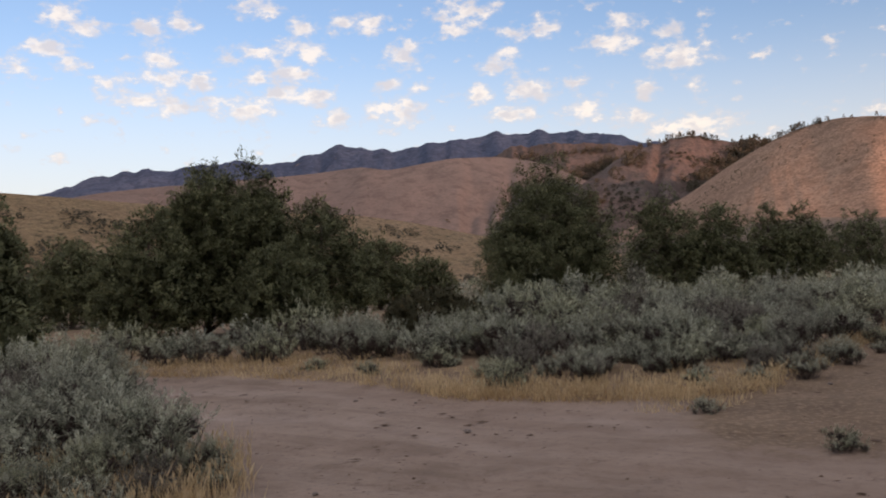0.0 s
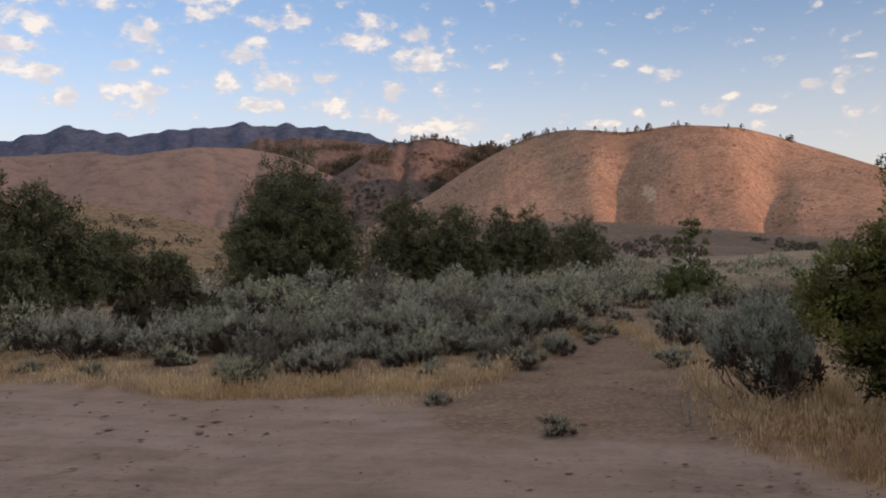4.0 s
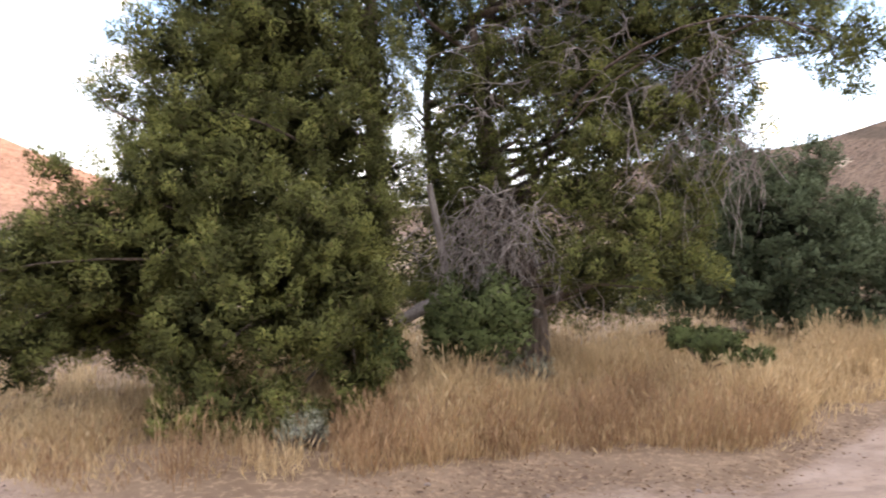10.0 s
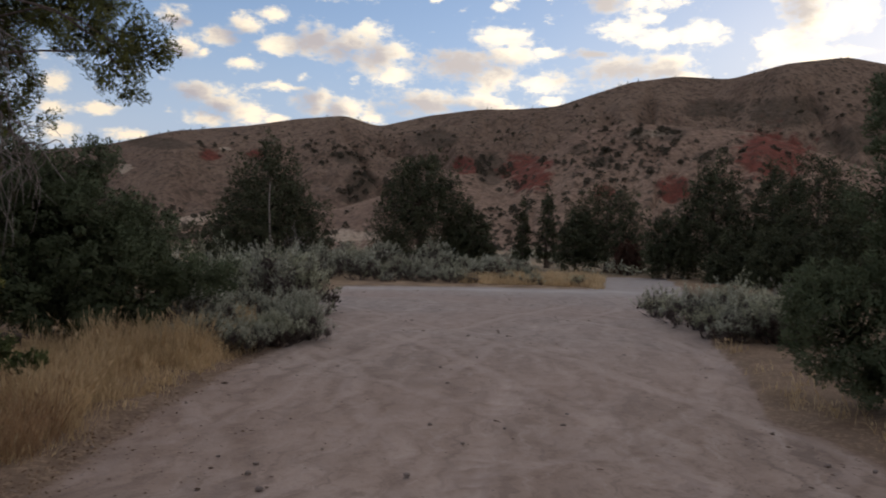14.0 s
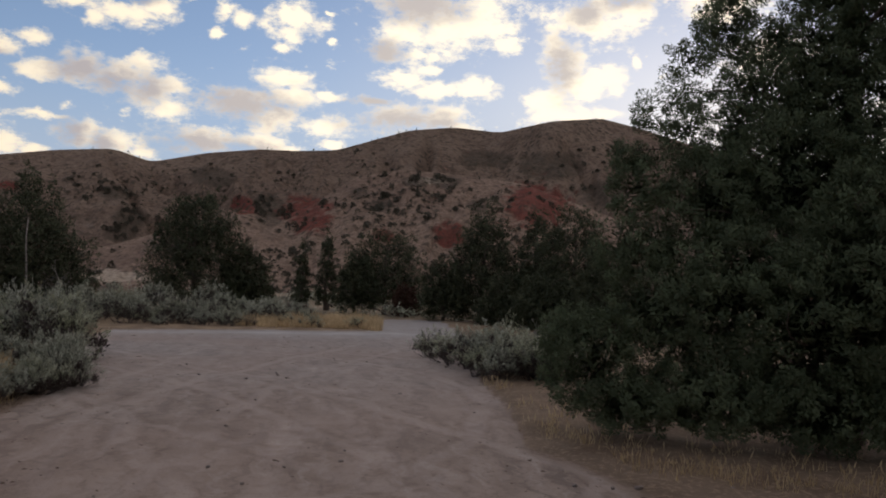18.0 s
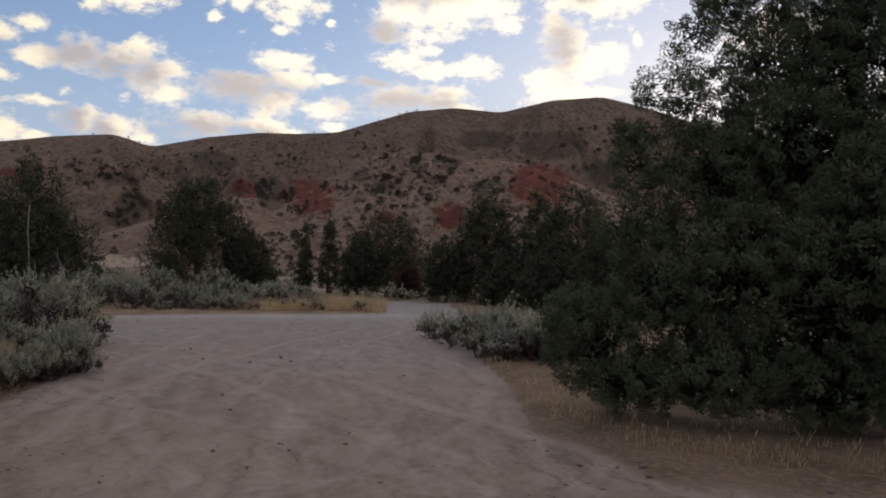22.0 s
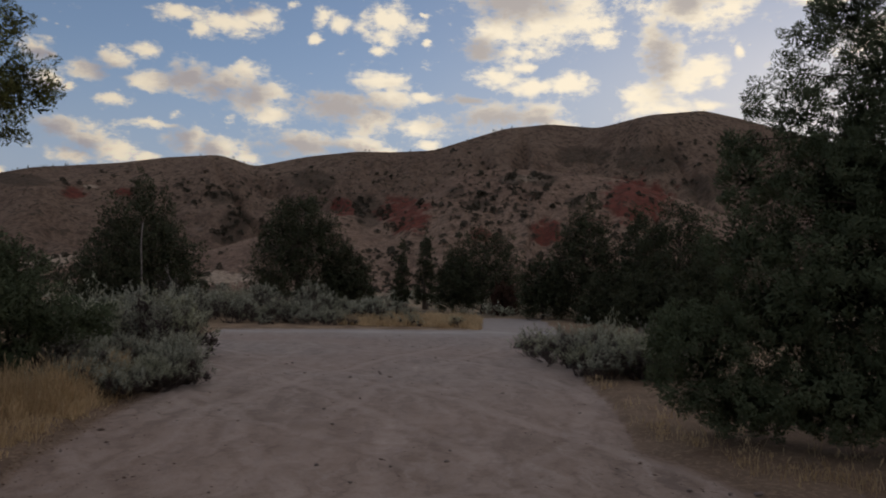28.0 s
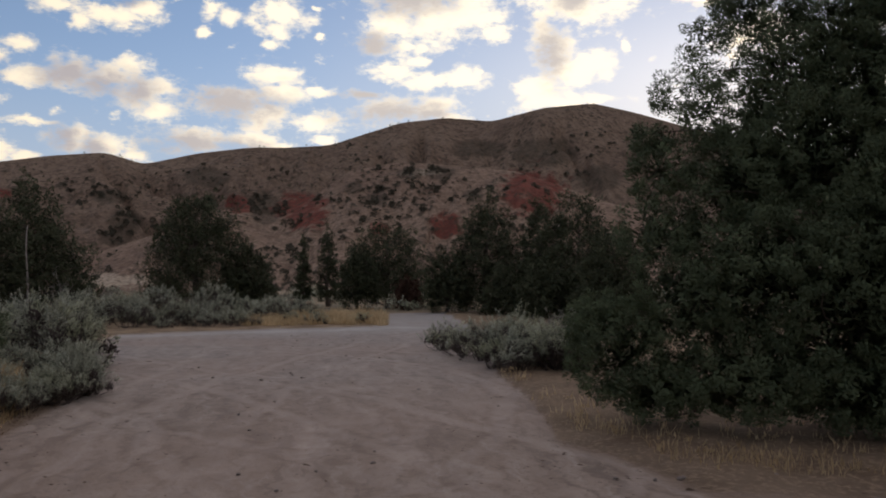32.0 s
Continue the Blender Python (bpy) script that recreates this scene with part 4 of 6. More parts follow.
SPUR = build_hill("hill_foothill", "gullied foothill with scrub and bare red earth faces", M_RANGE,
                  [(94, 0.8), (100, 2.6), (104, 3.6), (109, 3.2), (113, 4.6), (116, 5.9), (118, 6.2), (120, 5.6), (122.5, 7.0), (125, 8.7), (128, 9.3), (131, 9.2), (134, 8.9), (136.5, 8.6), (139, 7.7), (143, 6.2), (150, 4.5), (160, 2)],
                  270, 155, 420, step=0.1, rows=130, seed=63, crisp=1.6, gully=0.15, freq=0.34, fan=0.25, power=1.0, rough=0.10, slant=-1.3,
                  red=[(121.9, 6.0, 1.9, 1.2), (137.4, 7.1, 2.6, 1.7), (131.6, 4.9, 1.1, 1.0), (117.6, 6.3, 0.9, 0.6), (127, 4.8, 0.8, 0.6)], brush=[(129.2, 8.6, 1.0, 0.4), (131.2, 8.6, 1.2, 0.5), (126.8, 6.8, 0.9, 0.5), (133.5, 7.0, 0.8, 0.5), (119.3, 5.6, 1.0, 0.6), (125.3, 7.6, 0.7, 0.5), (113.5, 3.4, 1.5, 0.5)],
                  pale=[(109.6, 1.4, 2.6, 0.5), (139.0, 5.0, 0.5, 0.4), (130, 8.6, 1.6, 0.3), (99, 2.2, 2.5, 0.5)])
build_hill("hill_behind", "low brown hills that close the valley", M_OLIVE, [(205, 2.2), (225, 3.5), (250, 3.0), (275, 3.8), (300, 4.0), (330, 3.0)], 700, 200, 1200, step=0.6, rows=50, seed=71)


# ---------------------------------------------------------------- trees
def lobe(az, r, z, rh, rv):
    x, y = bearing(az, r)
    return x, y, z, rh, rv


def foliage(g, lobes, clumps, per, clump_r, leaf, inner=0.25, up=0.35, core=0.0, fill=None, slim=1.0, droop=0.0):
    """Plumes of fine leaf sprays on the lobes: each plume is a pear-shaped tuft that grows outwards and up.
    Returns verts, faces, the plumes' centres, how far out each vert lies and which way its tuft faces."""
    c, d = shell_points(g, lobes, clumps, inner)
    n = len(c)
    m = n * per
    axis = unit(d * np.array([0.85, 0.85, 0.5]) + np.array([0, 0, 0.25 + up - droop]) + g.normal(0, 0.3, (n, 3)))
    long = clump_r * g.uniform(1.1, 2.6, n)
    wide = clump_r * g.uniform(0.5, 0.95, n)
    who = np.repeat(np.arange(n), per)
    s = g.random(m) ** 0.8
    rho = np.sqrt(g.uniform(0.35, 1.0, m))
    radial = g.normal(size=(m, 3))
    radial = unit(radial - axis[who] * (radial * axis[who]).sum(1)[:, None])
    girth = np.sin(np.pi * (0.10 + 0.84 * s)) ** 0.7 * wide[who] * rho
    p = c[who] + axis[who] * ((s - 0.45) * long[who])[:, None] + radial * girth[:, None]
    face = unit(radial * rho[:, None] + axis[who] * (1.7 * (s - 0.42))[:, None] + d[who] * 0.35)
    out = unit(axis[who] * 0.8 + radial * 0.5 + g.normal(0, 0.35, (m, 3)))
    out = unit(out - face * (0.75 * (out * face).sum(1))[:, None])
    length = leaf * g.uniform(0.7, 1.5, m)
    width = length * slim * g.uniform(0.13, 0.24, m)
    V, _ = sprigs(p, out, length, width, g, face)
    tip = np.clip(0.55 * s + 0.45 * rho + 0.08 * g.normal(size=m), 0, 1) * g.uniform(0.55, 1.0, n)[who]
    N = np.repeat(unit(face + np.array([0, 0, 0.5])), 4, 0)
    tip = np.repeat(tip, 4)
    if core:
        # brown sprays fill the inside, with its shade put into their colour
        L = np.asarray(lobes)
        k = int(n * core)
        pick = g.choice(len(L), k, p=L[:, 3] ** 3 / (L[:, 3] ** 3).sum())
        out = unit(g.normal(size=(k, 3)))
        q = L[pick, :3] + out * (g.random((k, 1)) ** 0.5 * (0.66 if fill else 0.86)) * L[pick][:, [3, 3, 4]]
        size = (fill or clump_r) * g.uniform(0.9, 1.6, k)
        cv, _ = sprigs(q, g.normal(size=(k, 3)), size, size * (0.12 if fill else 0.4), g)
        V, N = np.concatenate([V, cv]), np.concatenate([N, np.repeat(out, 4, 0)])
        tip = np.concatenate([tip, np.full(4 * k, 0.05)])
    return V, np.arange(len(V)).reshape(-1, 4), c, tip, N


def tree(name, label, az, r, lobes, clumps, per, clump_r, leaf, trunk_top, trunk_r=0.16, mat=None, seed=1, limbs=40, lean=(0, 0), group="", inner=0.25, stems=1, bark=None, cat="tree", up=0.35, split=0, core=0.0, fill=None, slim=1.0, droop=0.0):
    g = np.random.default_rng(seed)
    bx, by, bz = place(az, r)
    base = thing(name, (bx, by, bz), label, cat, group)
    off = np.array([bx, by, bz])
    L = np.array(lobes, float)
    L[:, :3] -= off
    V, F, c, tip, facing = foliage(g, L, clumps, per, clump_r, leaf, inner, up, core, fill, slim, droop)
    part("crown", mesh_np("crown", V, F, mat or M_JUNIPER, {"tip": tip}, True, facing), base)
    paths, ends = [], []
    for s in range(stems):
        a = np.array([g.normal(0, 0.12) * (stems > 1), g.normal(0, 0.12) * (stems > 1), -0.1])
        top = np.array([lean[0] + g.normal(0, 0.3) * (stems > 1), lean[1] + g.normal(0, 0.3) * (stems > 1), trunk_top * (1 - 0.12 * s)])
        p, rad = bent(a, top, 9, 0.0, 0.045 if stems > 1 else 0.02, trunk_r * (1 - 0.2 * s), trunk_r * 0.18, g)
        rad[0] *= 1.35
        ends.append(p)
        paths.append((p, rad))
    part("trunk", mesh_np("trunk", *tubes(paths, 9), bark or M_BARK, smooth=True), base, "shaggy grey-brown bark")
    arms = []
    for i in g.choice(len(c), min(limbs, len(c)), replace=False):
        p = ends[g.integers(len(ends))]
        zt = np.clip(c[i][2] - (0.4 if r < 15 else 0.45) * np.hypot(*c[i][:2]) - 0.1, 0.8 if r < 15 and trunk_top > 3 else 0.15, trunk_top * 0.95)
        start = np.array([np.interp(zt, p[:, 2], p[:, q]) for q in range(3)])
        arms.append(bent(start, c[i], 9, 0.05, 0.075 if r < 15 else 0.04, trunk_r * (g.uniform(0.08, 0.22) if r < 15 else g.uniform(0.18, 0.4)), 0.006, g))
    for arm in arms[:split]:
        part("branch", mesh_np("branch", *tubes([arm], 5), bark or M_BARK, smooth=True), base)
    if len(arms) > split:
        tagged(part("branchwork", mesh_np("branchwork", *tubes(arms[split:], 5), bark or M_BARK, smooth=True), base), kind="stuff")
    return base


def simple(az, r, top_el, half_w, seed, cone=0.6, low=0.25, clumps=420, mat=None, label="", name="juniper_tree", per=None, spire=0.0):
    """A juniper of one crown: its top at top_el degrees, half_w metres wide."""
    g = np.random.default_rng(seed * 7 + 3)
    x, y, gz = place(az, r)
    h = 1.6 + r * math.tan(radians(top_el)) - gz
    L = []
    z0, span = gz + low * h * 0.6, h * (1 - low * 0.6)
    for i in range(7):
        u = (i + 0.35) / 7
        w = half_w * ((1 - u ** (6 if cone < 0.25 else 2.2)) ** 0.5 if cone < 0.35 else (1 - u) ** cone * (1.0 if u > 0.15 else 0.85))
        rad = max(0.30 * half_w * (1 - 0.5 * u), 0.17)
        ring = max(w - rad * 0.75, 0.0)
        count = max(1, int(round(2 * math.pi * ring / (1.35 * rad))))
        turn = g.random() * 6.28
        for q in range(count):
            a = turn + q * 6.283 / count + g.normal(0, 0.15)
            o = ring * g.uniform(0.78, 1.14)
            rr = rad * g.uniform(0.75, 1.25)
            L.append((x + o * math.cos(a), y + o * math.sin(a), z0 + span * u + g.normal(0, 0.05) * h, rr, rr * g.uniform(0.8, 1.15)))
    L.append((x + g.normal(0, 0.1), y, gz + h - 0.22, 0.16, 0.3))
    if spire:
        L += [(x, y, gz + h + spire * f, q, 0.35 * spire) for f, q in ((0.1, 0.34), (0.45, 0.24), (0.8, 0.13))]
    # upright tufts break the outline
    for i in range(12):
        u, a = g.uniform(0.3, 0.93), g.random() * 6.28
        w = half_w * ((1 - u ** 4) ** 0.5 if cone < 0.35 else (1 - u) ** cone) * g.uniform(0.75, 1.05)
        L.append((x + w * math.cos(a), y + w * math.sin(a), z0 + span * u + 0.12 * half_w, 0.09 * half_w, 0.24 * half_w))
    L.append((x, y, gz + h * 0.45, half_w * 0.6, h * 0.33))
    if cone < 0.35:
        L.append((x, y, gz + h * 0.72, half_w * 0.5, h * 0.24))
        L += [(x + g.normal(0, 0.45) * half_w, y + g.normal(0, 0.3) * half_w, gz + h * g.uniform(0.78, 0.93), 0.2, 0.45) for _ in range(6)]
    # trees below 60 degrees take the lit copy, the others the darker one
    return tree(name, label or "dark green bushy juniper tree among the sagebrush", az, r, L, int(clumps * 2.6), per or (25 if r < 33 else 14), 0.10 + 0.03 * half_w, 0.075 if r < 33 else 0.11, h * 0.85, 0.05 + 0.022 * h, mat or (M_JUNIPER_LIT if r < 60 and az < 60 else M_JUNIPER_FAR), seed, 24, group="junipers", inner=0.08, core=9, fill=0.11)


# junipers across the road
simple(-14.2, 24.0, 7.0, 1.85, 1, cone=0.2, clumps=900, label="tall dense juniper tree with a rounded crown")
simple(-15.9, 24.3, 5.6, 1.1, 34, cone=0.3, clumps=300)
simple(-12.5, 24.2, 6.2, 1.1, 35, cone=0.3, clumps=300)
simple(-19.4, 22.5, 4.2, 1.6, 2, cone=0.45, clumps=380)
simple(-8.2, 24.5, 5.0, 1.8, 3, cone=0.4, clumps=420)
simple(-11.0, 21.0, 2.2, 1.3, 4, cone=0.4, clumps=260)
simple(-29.0, 14.5, 5.0, 0.95, 5, cone=0.5, clumps=330)
simple(-24.0, 34.0, 2.4, 1.8, 6, cone=0.4)
simple(-21.0, 36.0, 2.0, 1.8, 7, cone=0.4, clumps=300)
simple(-4.4, 36.0, 2.3, 1.6, 8, cone=0.4, clumps=300)
simple(-1.2, 40.0, 0.8, 1.6, 9, cone=0.4, clumps=260)
simple(7.2, 31.0, 6.5, 3.2, 10, cone=0.6, clumps=1350, label="broad cone-shaped dark juniper tree", low=0.18)
simple(14.8, 38.0, 4.1, 2.1, 12, cone=0.5, clumps=460)
simple(18.2, 39.0, 3.5, 1.9, 13, cone=0.5, clumps=420)
simple(21.3, 46.0, 3.1, 1.6, 14, cone=0.5, clumps=340)
simple(23.2, 47.0, 3.0, 1.7, 15, cone=0.5, clumps=340)
simple(26.6, 52.0, 2.2, 2.3, 16, cone=0.45, clumps=340)
simple(42.8, 90.0, 0.5, 1.4, 18, cone=0.4, clumps=110)

# trees along the junction
simple(104.4, 38.0, 6.7, 3.3, 20, cone=0.62, spire=0.9, clumps=950, low=0.12, label="juniper tree with a bare grey trunk and a spire top")
simple(114.6, 46.0, 6.8, 2.7, 22, cone=0.28, clumps=800, label="dense dark round-topped juniper tree")
simple(117.9, 45.5, 3.6, 1.7, 23, cone=0.5, clumps=330)
simple(121.6, 55.0, 4.2, 0.75, 24, cone=0.7, clumps=120, low=0.15, label="slender young juniper tree")
simple(123.3, 56.0, 5.2, 0.95, 25, cone=0.7, clumps=150, low=0.15, label="slender young juniper tree")
simple(127.2, 50.0, 5.0, 2.9, 26, cone=0.4, clumps=560)
simple(125.3, 51.0, 3.4, 1.5, 27, cone=0.4, clumps=240)
simple(134.0, 43.0, 6.6, 2.4, 28, cone=0.5, clumps=560)
simple(137.4, 42.0, 6.7, 1.3, 29, cone=0.7, clumps=300)
simple(140.0, 38.0, 6.8, 2.4, 30, cone=0.4, clumps=480)
simple(138.6, 36.0, 2.2, 2.0, 36, cone=0.35, clumps=300, low=0.0)
simple(142.4, 33.0, 4.6, 1.9, 37, cone=0.45, clumps=320, low=0.0)
simple(135.6, 40.0, 2.0, 1.7, 38, cone=0.35, clumps=260, low=0.0)
simple(131.2, 44.0, 3.2, 1.5, 33, cone=0.4, clumps=260)
simple(128.6, 46.5, 1.3, 0.9, 31, cone=0.4, clumps=110, mat=M_DEAD, label="dead juniper bush with rust-brown foliage", name="dead_juniper")
simple(96.0, 60.0, 3.2, 2.0, 32, cone=0.4, clumps=260)


# the big juniper beside the road
TOP = [lobe(59.8, 8.5, 3.6, 0.85, 0.68), lobe(59.8, 8.7, 4.7, 0.87, 0.75), lobe(62.1, 8.8, 5.7, 0.65, 0.76), lobe(53.9, 8.0, 3.2, 0.40, 0.37), lobe(50.3, 7.8, 2.85, 0.22, 0.2), lobe(52.4, 7.9, 3.3, 0.32, 0.35), lobe(55.0, 8.1, 3.9, 0.42, 0.4), lobe(57.5, 8.4, 4.4, 0.55, 0.6),
       lobe(56.1, 8.0, 2.7, 0.59, 0.43), lobe(62.8, 8.3, 2.64, 0.6, 0.5), lobe(67.3, 8.6, 2.3, 0.29, 0.3), lobe(65.0, 8.8, 3.6, 0.5, 0.6), lobe(66.0, 9.2, 4.9, 0.5, 0.7), lobe(66.6, 8.8, 3.1, 0.3, 0.35)]
ARM = [lobe(46.9, 7.7, 2.16, 0.2, 0.14), lobe(52.8, 7.7, 2.1, 0.5, 0.33), lobe(48.6, 7.7, 1.7, 0.49, 0.31), lobe(45.2, 7.6, 1.4, 0.44, 0.28), lobe(42.8, 7.6, 1.1, 0.36, 0.24), lobe(44.8, 7.6, 0.72, 0.34, 0.2),
       lobe(44.7, 7.6, 0.45, 0.2, 0.13), lobe(49.8, 7.7, 1.2, 0.56, 0.31), lobe(53.8, 7.7, 1.55, 0.46, 0.36)]
SKIRT = [lobe(58.0, 7.5, 1.95, 0.47, 0.35), lobe(61.8, 7.4, 1.65, 0.49, 0.34), lobe(66.0, 7.7, 1.74, 0.36, 0.33), lobe(58.4, 7.3, 1.35, 0.53, 0.34), lobe(64.4, 7.5, 1.2, 0.45, 0.32), lobe(55.7, 7.2, 0.9, 0.53, 0.29),
         lobe(61.4, 7.2, 0.87, 0.53, 0.29), lobe(66.4, 7.7, 0.87, 0.26, 0.26), lobe(55.0, 7.1, 0.55, 0.35, 0.22), lobe(58.4, 6.9, 0.3, 0.44, 0.22), lobe(54.2, 6.9, 0.2, 0.26, 0.14), lobe(61.8, 6.9, 0.2, 0.26, 0.12),
         lobe(65.8, 7.1, 0.45, 0.27, 0.15), lobe(65.6, 7.0, 0.17, 0.13, 0.1)]
HEART = [lobe(61.0, 8.8, 3.0, 0.9, 1.4), lobe(54.0, 8.4, 1.7, 0.8, 0.7), lobe(61.5, 8.2, 1.3, 0.9, 0.8), lobe(48.5, 8.2, 1.3, 0.6, 0.45), lobe(63.5, 9.1, 4.6, 0.7, 1.1), lobe(57.5, 8.7, 3.4, 0.7, 0.8), lobe(58.5, 8.3, 2.4, 0.8, 0.5), lobe(64.5, 8.6, 2.2, 0.5, 0.6), lobe(54.5, 8.2, 2.5, 0.6, 0.4),
         lobe(47.5, 8.7, 0.75, 0.6, 0.35), lobe(50.5, 8.8, 0.8, 0.7, 0.45), lobe(53.5, 8.6, 0.7, 0.6, 0.45)]
tree("juniper_tree", "big old juniper tree with drooping green boughs beside the road", 65.5, 8.9, TOP + ARM + SKIRT + HEART, 3100, 118, 0.125, 0.039, 5.9, 0.17, seed=101, limbs=120, group="junipers", split=60, core=28, fill=0.075, inner=0.1, slim=0.7)
OLD = [lobe(72.5, 9.4, 3.0, 0.45, 0.5), lobe(73.0, 9.2, 2.35, 0.38, 0.26), lobe(80.3, 9.2, 3.4, 0.55, 0.33), lobe(84.2, 8.9, 2.95, 0.5, 0.28), lobe(82.0, 8.9, 2.55, 0.5, 0.26), lobe(80.2, 8.8, 2.1, 0.46, 0.26),
       lobe(83.6, 8.7, 1.85, 0.43, 0.26), lobe(81.1, 8.6, 1.41, 0.6, 0.25), lobe(86.3, 8.7, 1.32, 0.43, 0.24), lobe(77.6, 9.0, 1.68, 0.34, 0.2), lobe(71.2, 9.8, 3.7, 0.55, 0.38), lobe(77.5, 9.7, 4.45, 0.9, 0.42),
       lobe(69.2, 9.8, 4.35, 0.7, 0.5), lobe(74.3, 9.8, 5.2, 1.1, 0.55), lobe(86.5, 9.2, 2.2, 0.45, 0.3)]
REACH = [lobe(88.1, 9.0, 3.8, 0.6, 0.28), lobe(92.2, 8.7, 3.85, 0.5, 0.25), lobe(94.3, 8.5, 3.5, 0.38, 0.22), lobe(97.0, 8.3, 3.3, 0.26, 0.22), lobe(96.0, 8.3, 3.05, 0.2, 0.16), lobe(96.6, 8.35, 3.5, 0.3, 0.2), lobe(95.4, 8.4, 3.3, 0.26, 0.18), lobe(90.1, 9.1, 4.45, 0.89, 0.36),
         lobe(88.1, 9.0, 3.36, 0.4, 0.25), lobe(90.5, 9.3, 2.9, 0.22, 0.28), lobe(85.0, 9.2, 4.65, 0.9, 0.42), lobe(95.4, 8.5, 3.9, 0.3, 0.2)]
SHADE = [lobe(73.5, 11.6, 1.0, 0.9, 0.6), lobe(76.5, 11.6, 1.0, 0.9, 0.6), lobe(80.5, 11.6, 1.0, 0.9, 0.6), lobe(70.6, 11.6, 0.9, 0.8, 0.55), lobe(68.2, 9.7, 1.5, 0.5, 0.55), lobe(70.6, 10.0, 1.5, 0.5, 0.6), lobe(73.0, 10.3, 1.6, 0.6, 0.7)]
BACK = [lobe(72.0, 10.4, 2.4, 0.6, 0.8), lobe(80.5, 9.9, 2.2, 0.9, 0.8), lobe(82.5, 9.9, 3.2, 0.9, 0.6), lobe(84.5, 10.0, 1.7, 0.7, 0.5), lobe(78.5, 10.2, 3.9, 1.0, 0.5), lobe(86.5, 9.8, 3.9, 0.8, 0.45), lobe(71.0, 10.2, 4.2, 0.8, 0.7), lobe(82.0, 9.8, 4.5, 1.0, 0.5), lobe(73.6, 9.5, 3.2, 0.5, 0.5), lobe(70.4, 9.5, 3.0, 0.42, 0.45), lobe(70.2, 9.6, 2.25, 0.32, 0.25), lobe(76.4, 9.5, 3.6, 0.6, 0.4),
        lobe(77.6, 9.3, 2.7, 0.5, 0.35), lobe(71.0, 9.8, 2.3, 0.4, 0.5), lobe(85.5, 9.6, 3.0, 0.7, 0.45), lobe(88.3, 9.6, 3.1, 0.5, 0.35), lobe(83.0, 9.6, 3.9, 0.9, 0.45), lobe(79.4, 9.7, 3.2, 0.8, 0.5)]
big2 = tree("juniper_tree", "old juniper tree with twisted limbs and many dead grey branches", 75.2, 9.8, OLD + REACH + SHADE + BACK, 2900, 110, 0.12, 0.038, 5.2, 0.20, seed=102, limbs=110, split=110, stems=3, lean=(0.3, 0.2), group="junipers", core=17, fill=0.075, inner=0.12, slim=0.7)


def dead_boughs(base, az, r, n, lo, hi, reach, seed, droop):
    """Bare grey branches that hang about the trunk."""
    g = np.random.default_rng(seed)
    o = np.array(base.location)
    x, y, _ = place(az, r)
    for _ in range(n):
        paths = []
        a = np.array([x + g.normal(0, 0.25), y + g.normal(0, 0.25), g.uniform(lo, hi)])
        d = np.array([*unit(g.normal(size=(1, 2)))[0], 0.0])
        e = a + d * reach * g.uniform(0.5, 1.3) + np.array([0, 0, droop * g.uniform(0.3, 1.5)])
        p, rad = bent(a - o, e - o, 8, g.uniform(0.0, 0.25), 0.06, g.uniform(0.006, 0.014), 0.003, g)
        paths.append((p, rad))
        for _ in range(6):
            i = g.integers(2, 7)
            q = p[i] + g.normal(0, 0.2, 3) + np.array([0, 0, droop * 0.4])
            paths.append(bent(p[i], q, 4, 0.05, 0.1, 0.007, 0.002, g))
        part("dead_branch", mesh_np("dead_branch", *tubes(paths, 4), M_GREYWOOD, smooth=True), base, "bare silver-grey dead branch")


dead_boughs(big2, 74.6, 8.8, 54, 1.45, 2.3, 0.6, 5, -0.8)
for az, r, z, az2, r2, z2, rad in ((73.0, 9.3, 0.7, 76.1, 8.5, 1.1, 0.09), (74.3, 9.2, 0.66, 77.6, 8.5, 0.9, 0.065), (72.2, 9.2, 0.95, 67.8, 8.7, 0.78, 0.095), (72.6, 9.2, 0.7, 70.2, 8.8, 1.05, 0.06), (72.0, 8.9, 0.75, 70.0, 8.9, 2.2, 0.055)):
    o = np.array(big2.location)
    limb = bent(np.array([*bearing(az, r), z]) - o, np.array([*bearing(az2, r2), z2]) - o, 8, 0.12, 0.03, rad, rad * 0.6)
    part("dead_limb", mesh_np("dead_limb", *tubes([limb], 8), M_GREYWOOD, smooth=True), big2, "thick bleached bare limb")
dead_boughs(big2, 84.5, 9.0, 16, 2.9, 3.9, 0.7, 6, -0.5)
dead_boughs(big2, 88.0, 8.9, 22, 2.4, 3.9, 0.6, 7, -0.8)
dead_boughs(big2, 76.5, 9.3, 26, 2.9, 4.6, 0.8, 8, -0.3)
dead_boughs(big2, 80.5, 9.4, 18, 3.3, 4.8, 0.8, 9, -0.3)

LOW = [lobe(92.8, 13.7, 1.9, 1.15, 0.66), lobe(91.3, 13.7, 2.5, 0.8, 0.44), lobe(94.6, 13.4, 1.4, 1.0, 0.47), lobe(97.2, 13.7, 1.9, 0.38, 0.42), lobe(98.0, 13.3, 1.4, 0.5, 0.4), lobe(100.7, 13.1, 1.2, 0.5, 0.28),
       lobe(94.0, 13.1, 0.66, 0.5, 0.26), lobe(94.2, 13.7, 2.85, 0.3, 0.3), lobe(87.7, 14.0, 1.9, 1.0, 0.8), lobe(88.0, 14.0, 2.75, 0.75, 0.55),
       lobe(89.0, 13.4, 1.0, 0.9, 0.5), lobe(92.0, 13.2, 0.8, 0.8, 0.4), lobe(86.0, 13.5, 1.0, 0.8, 0.5), lobe(96.5, 13.2, 0.85, 0.6, 0.35)]
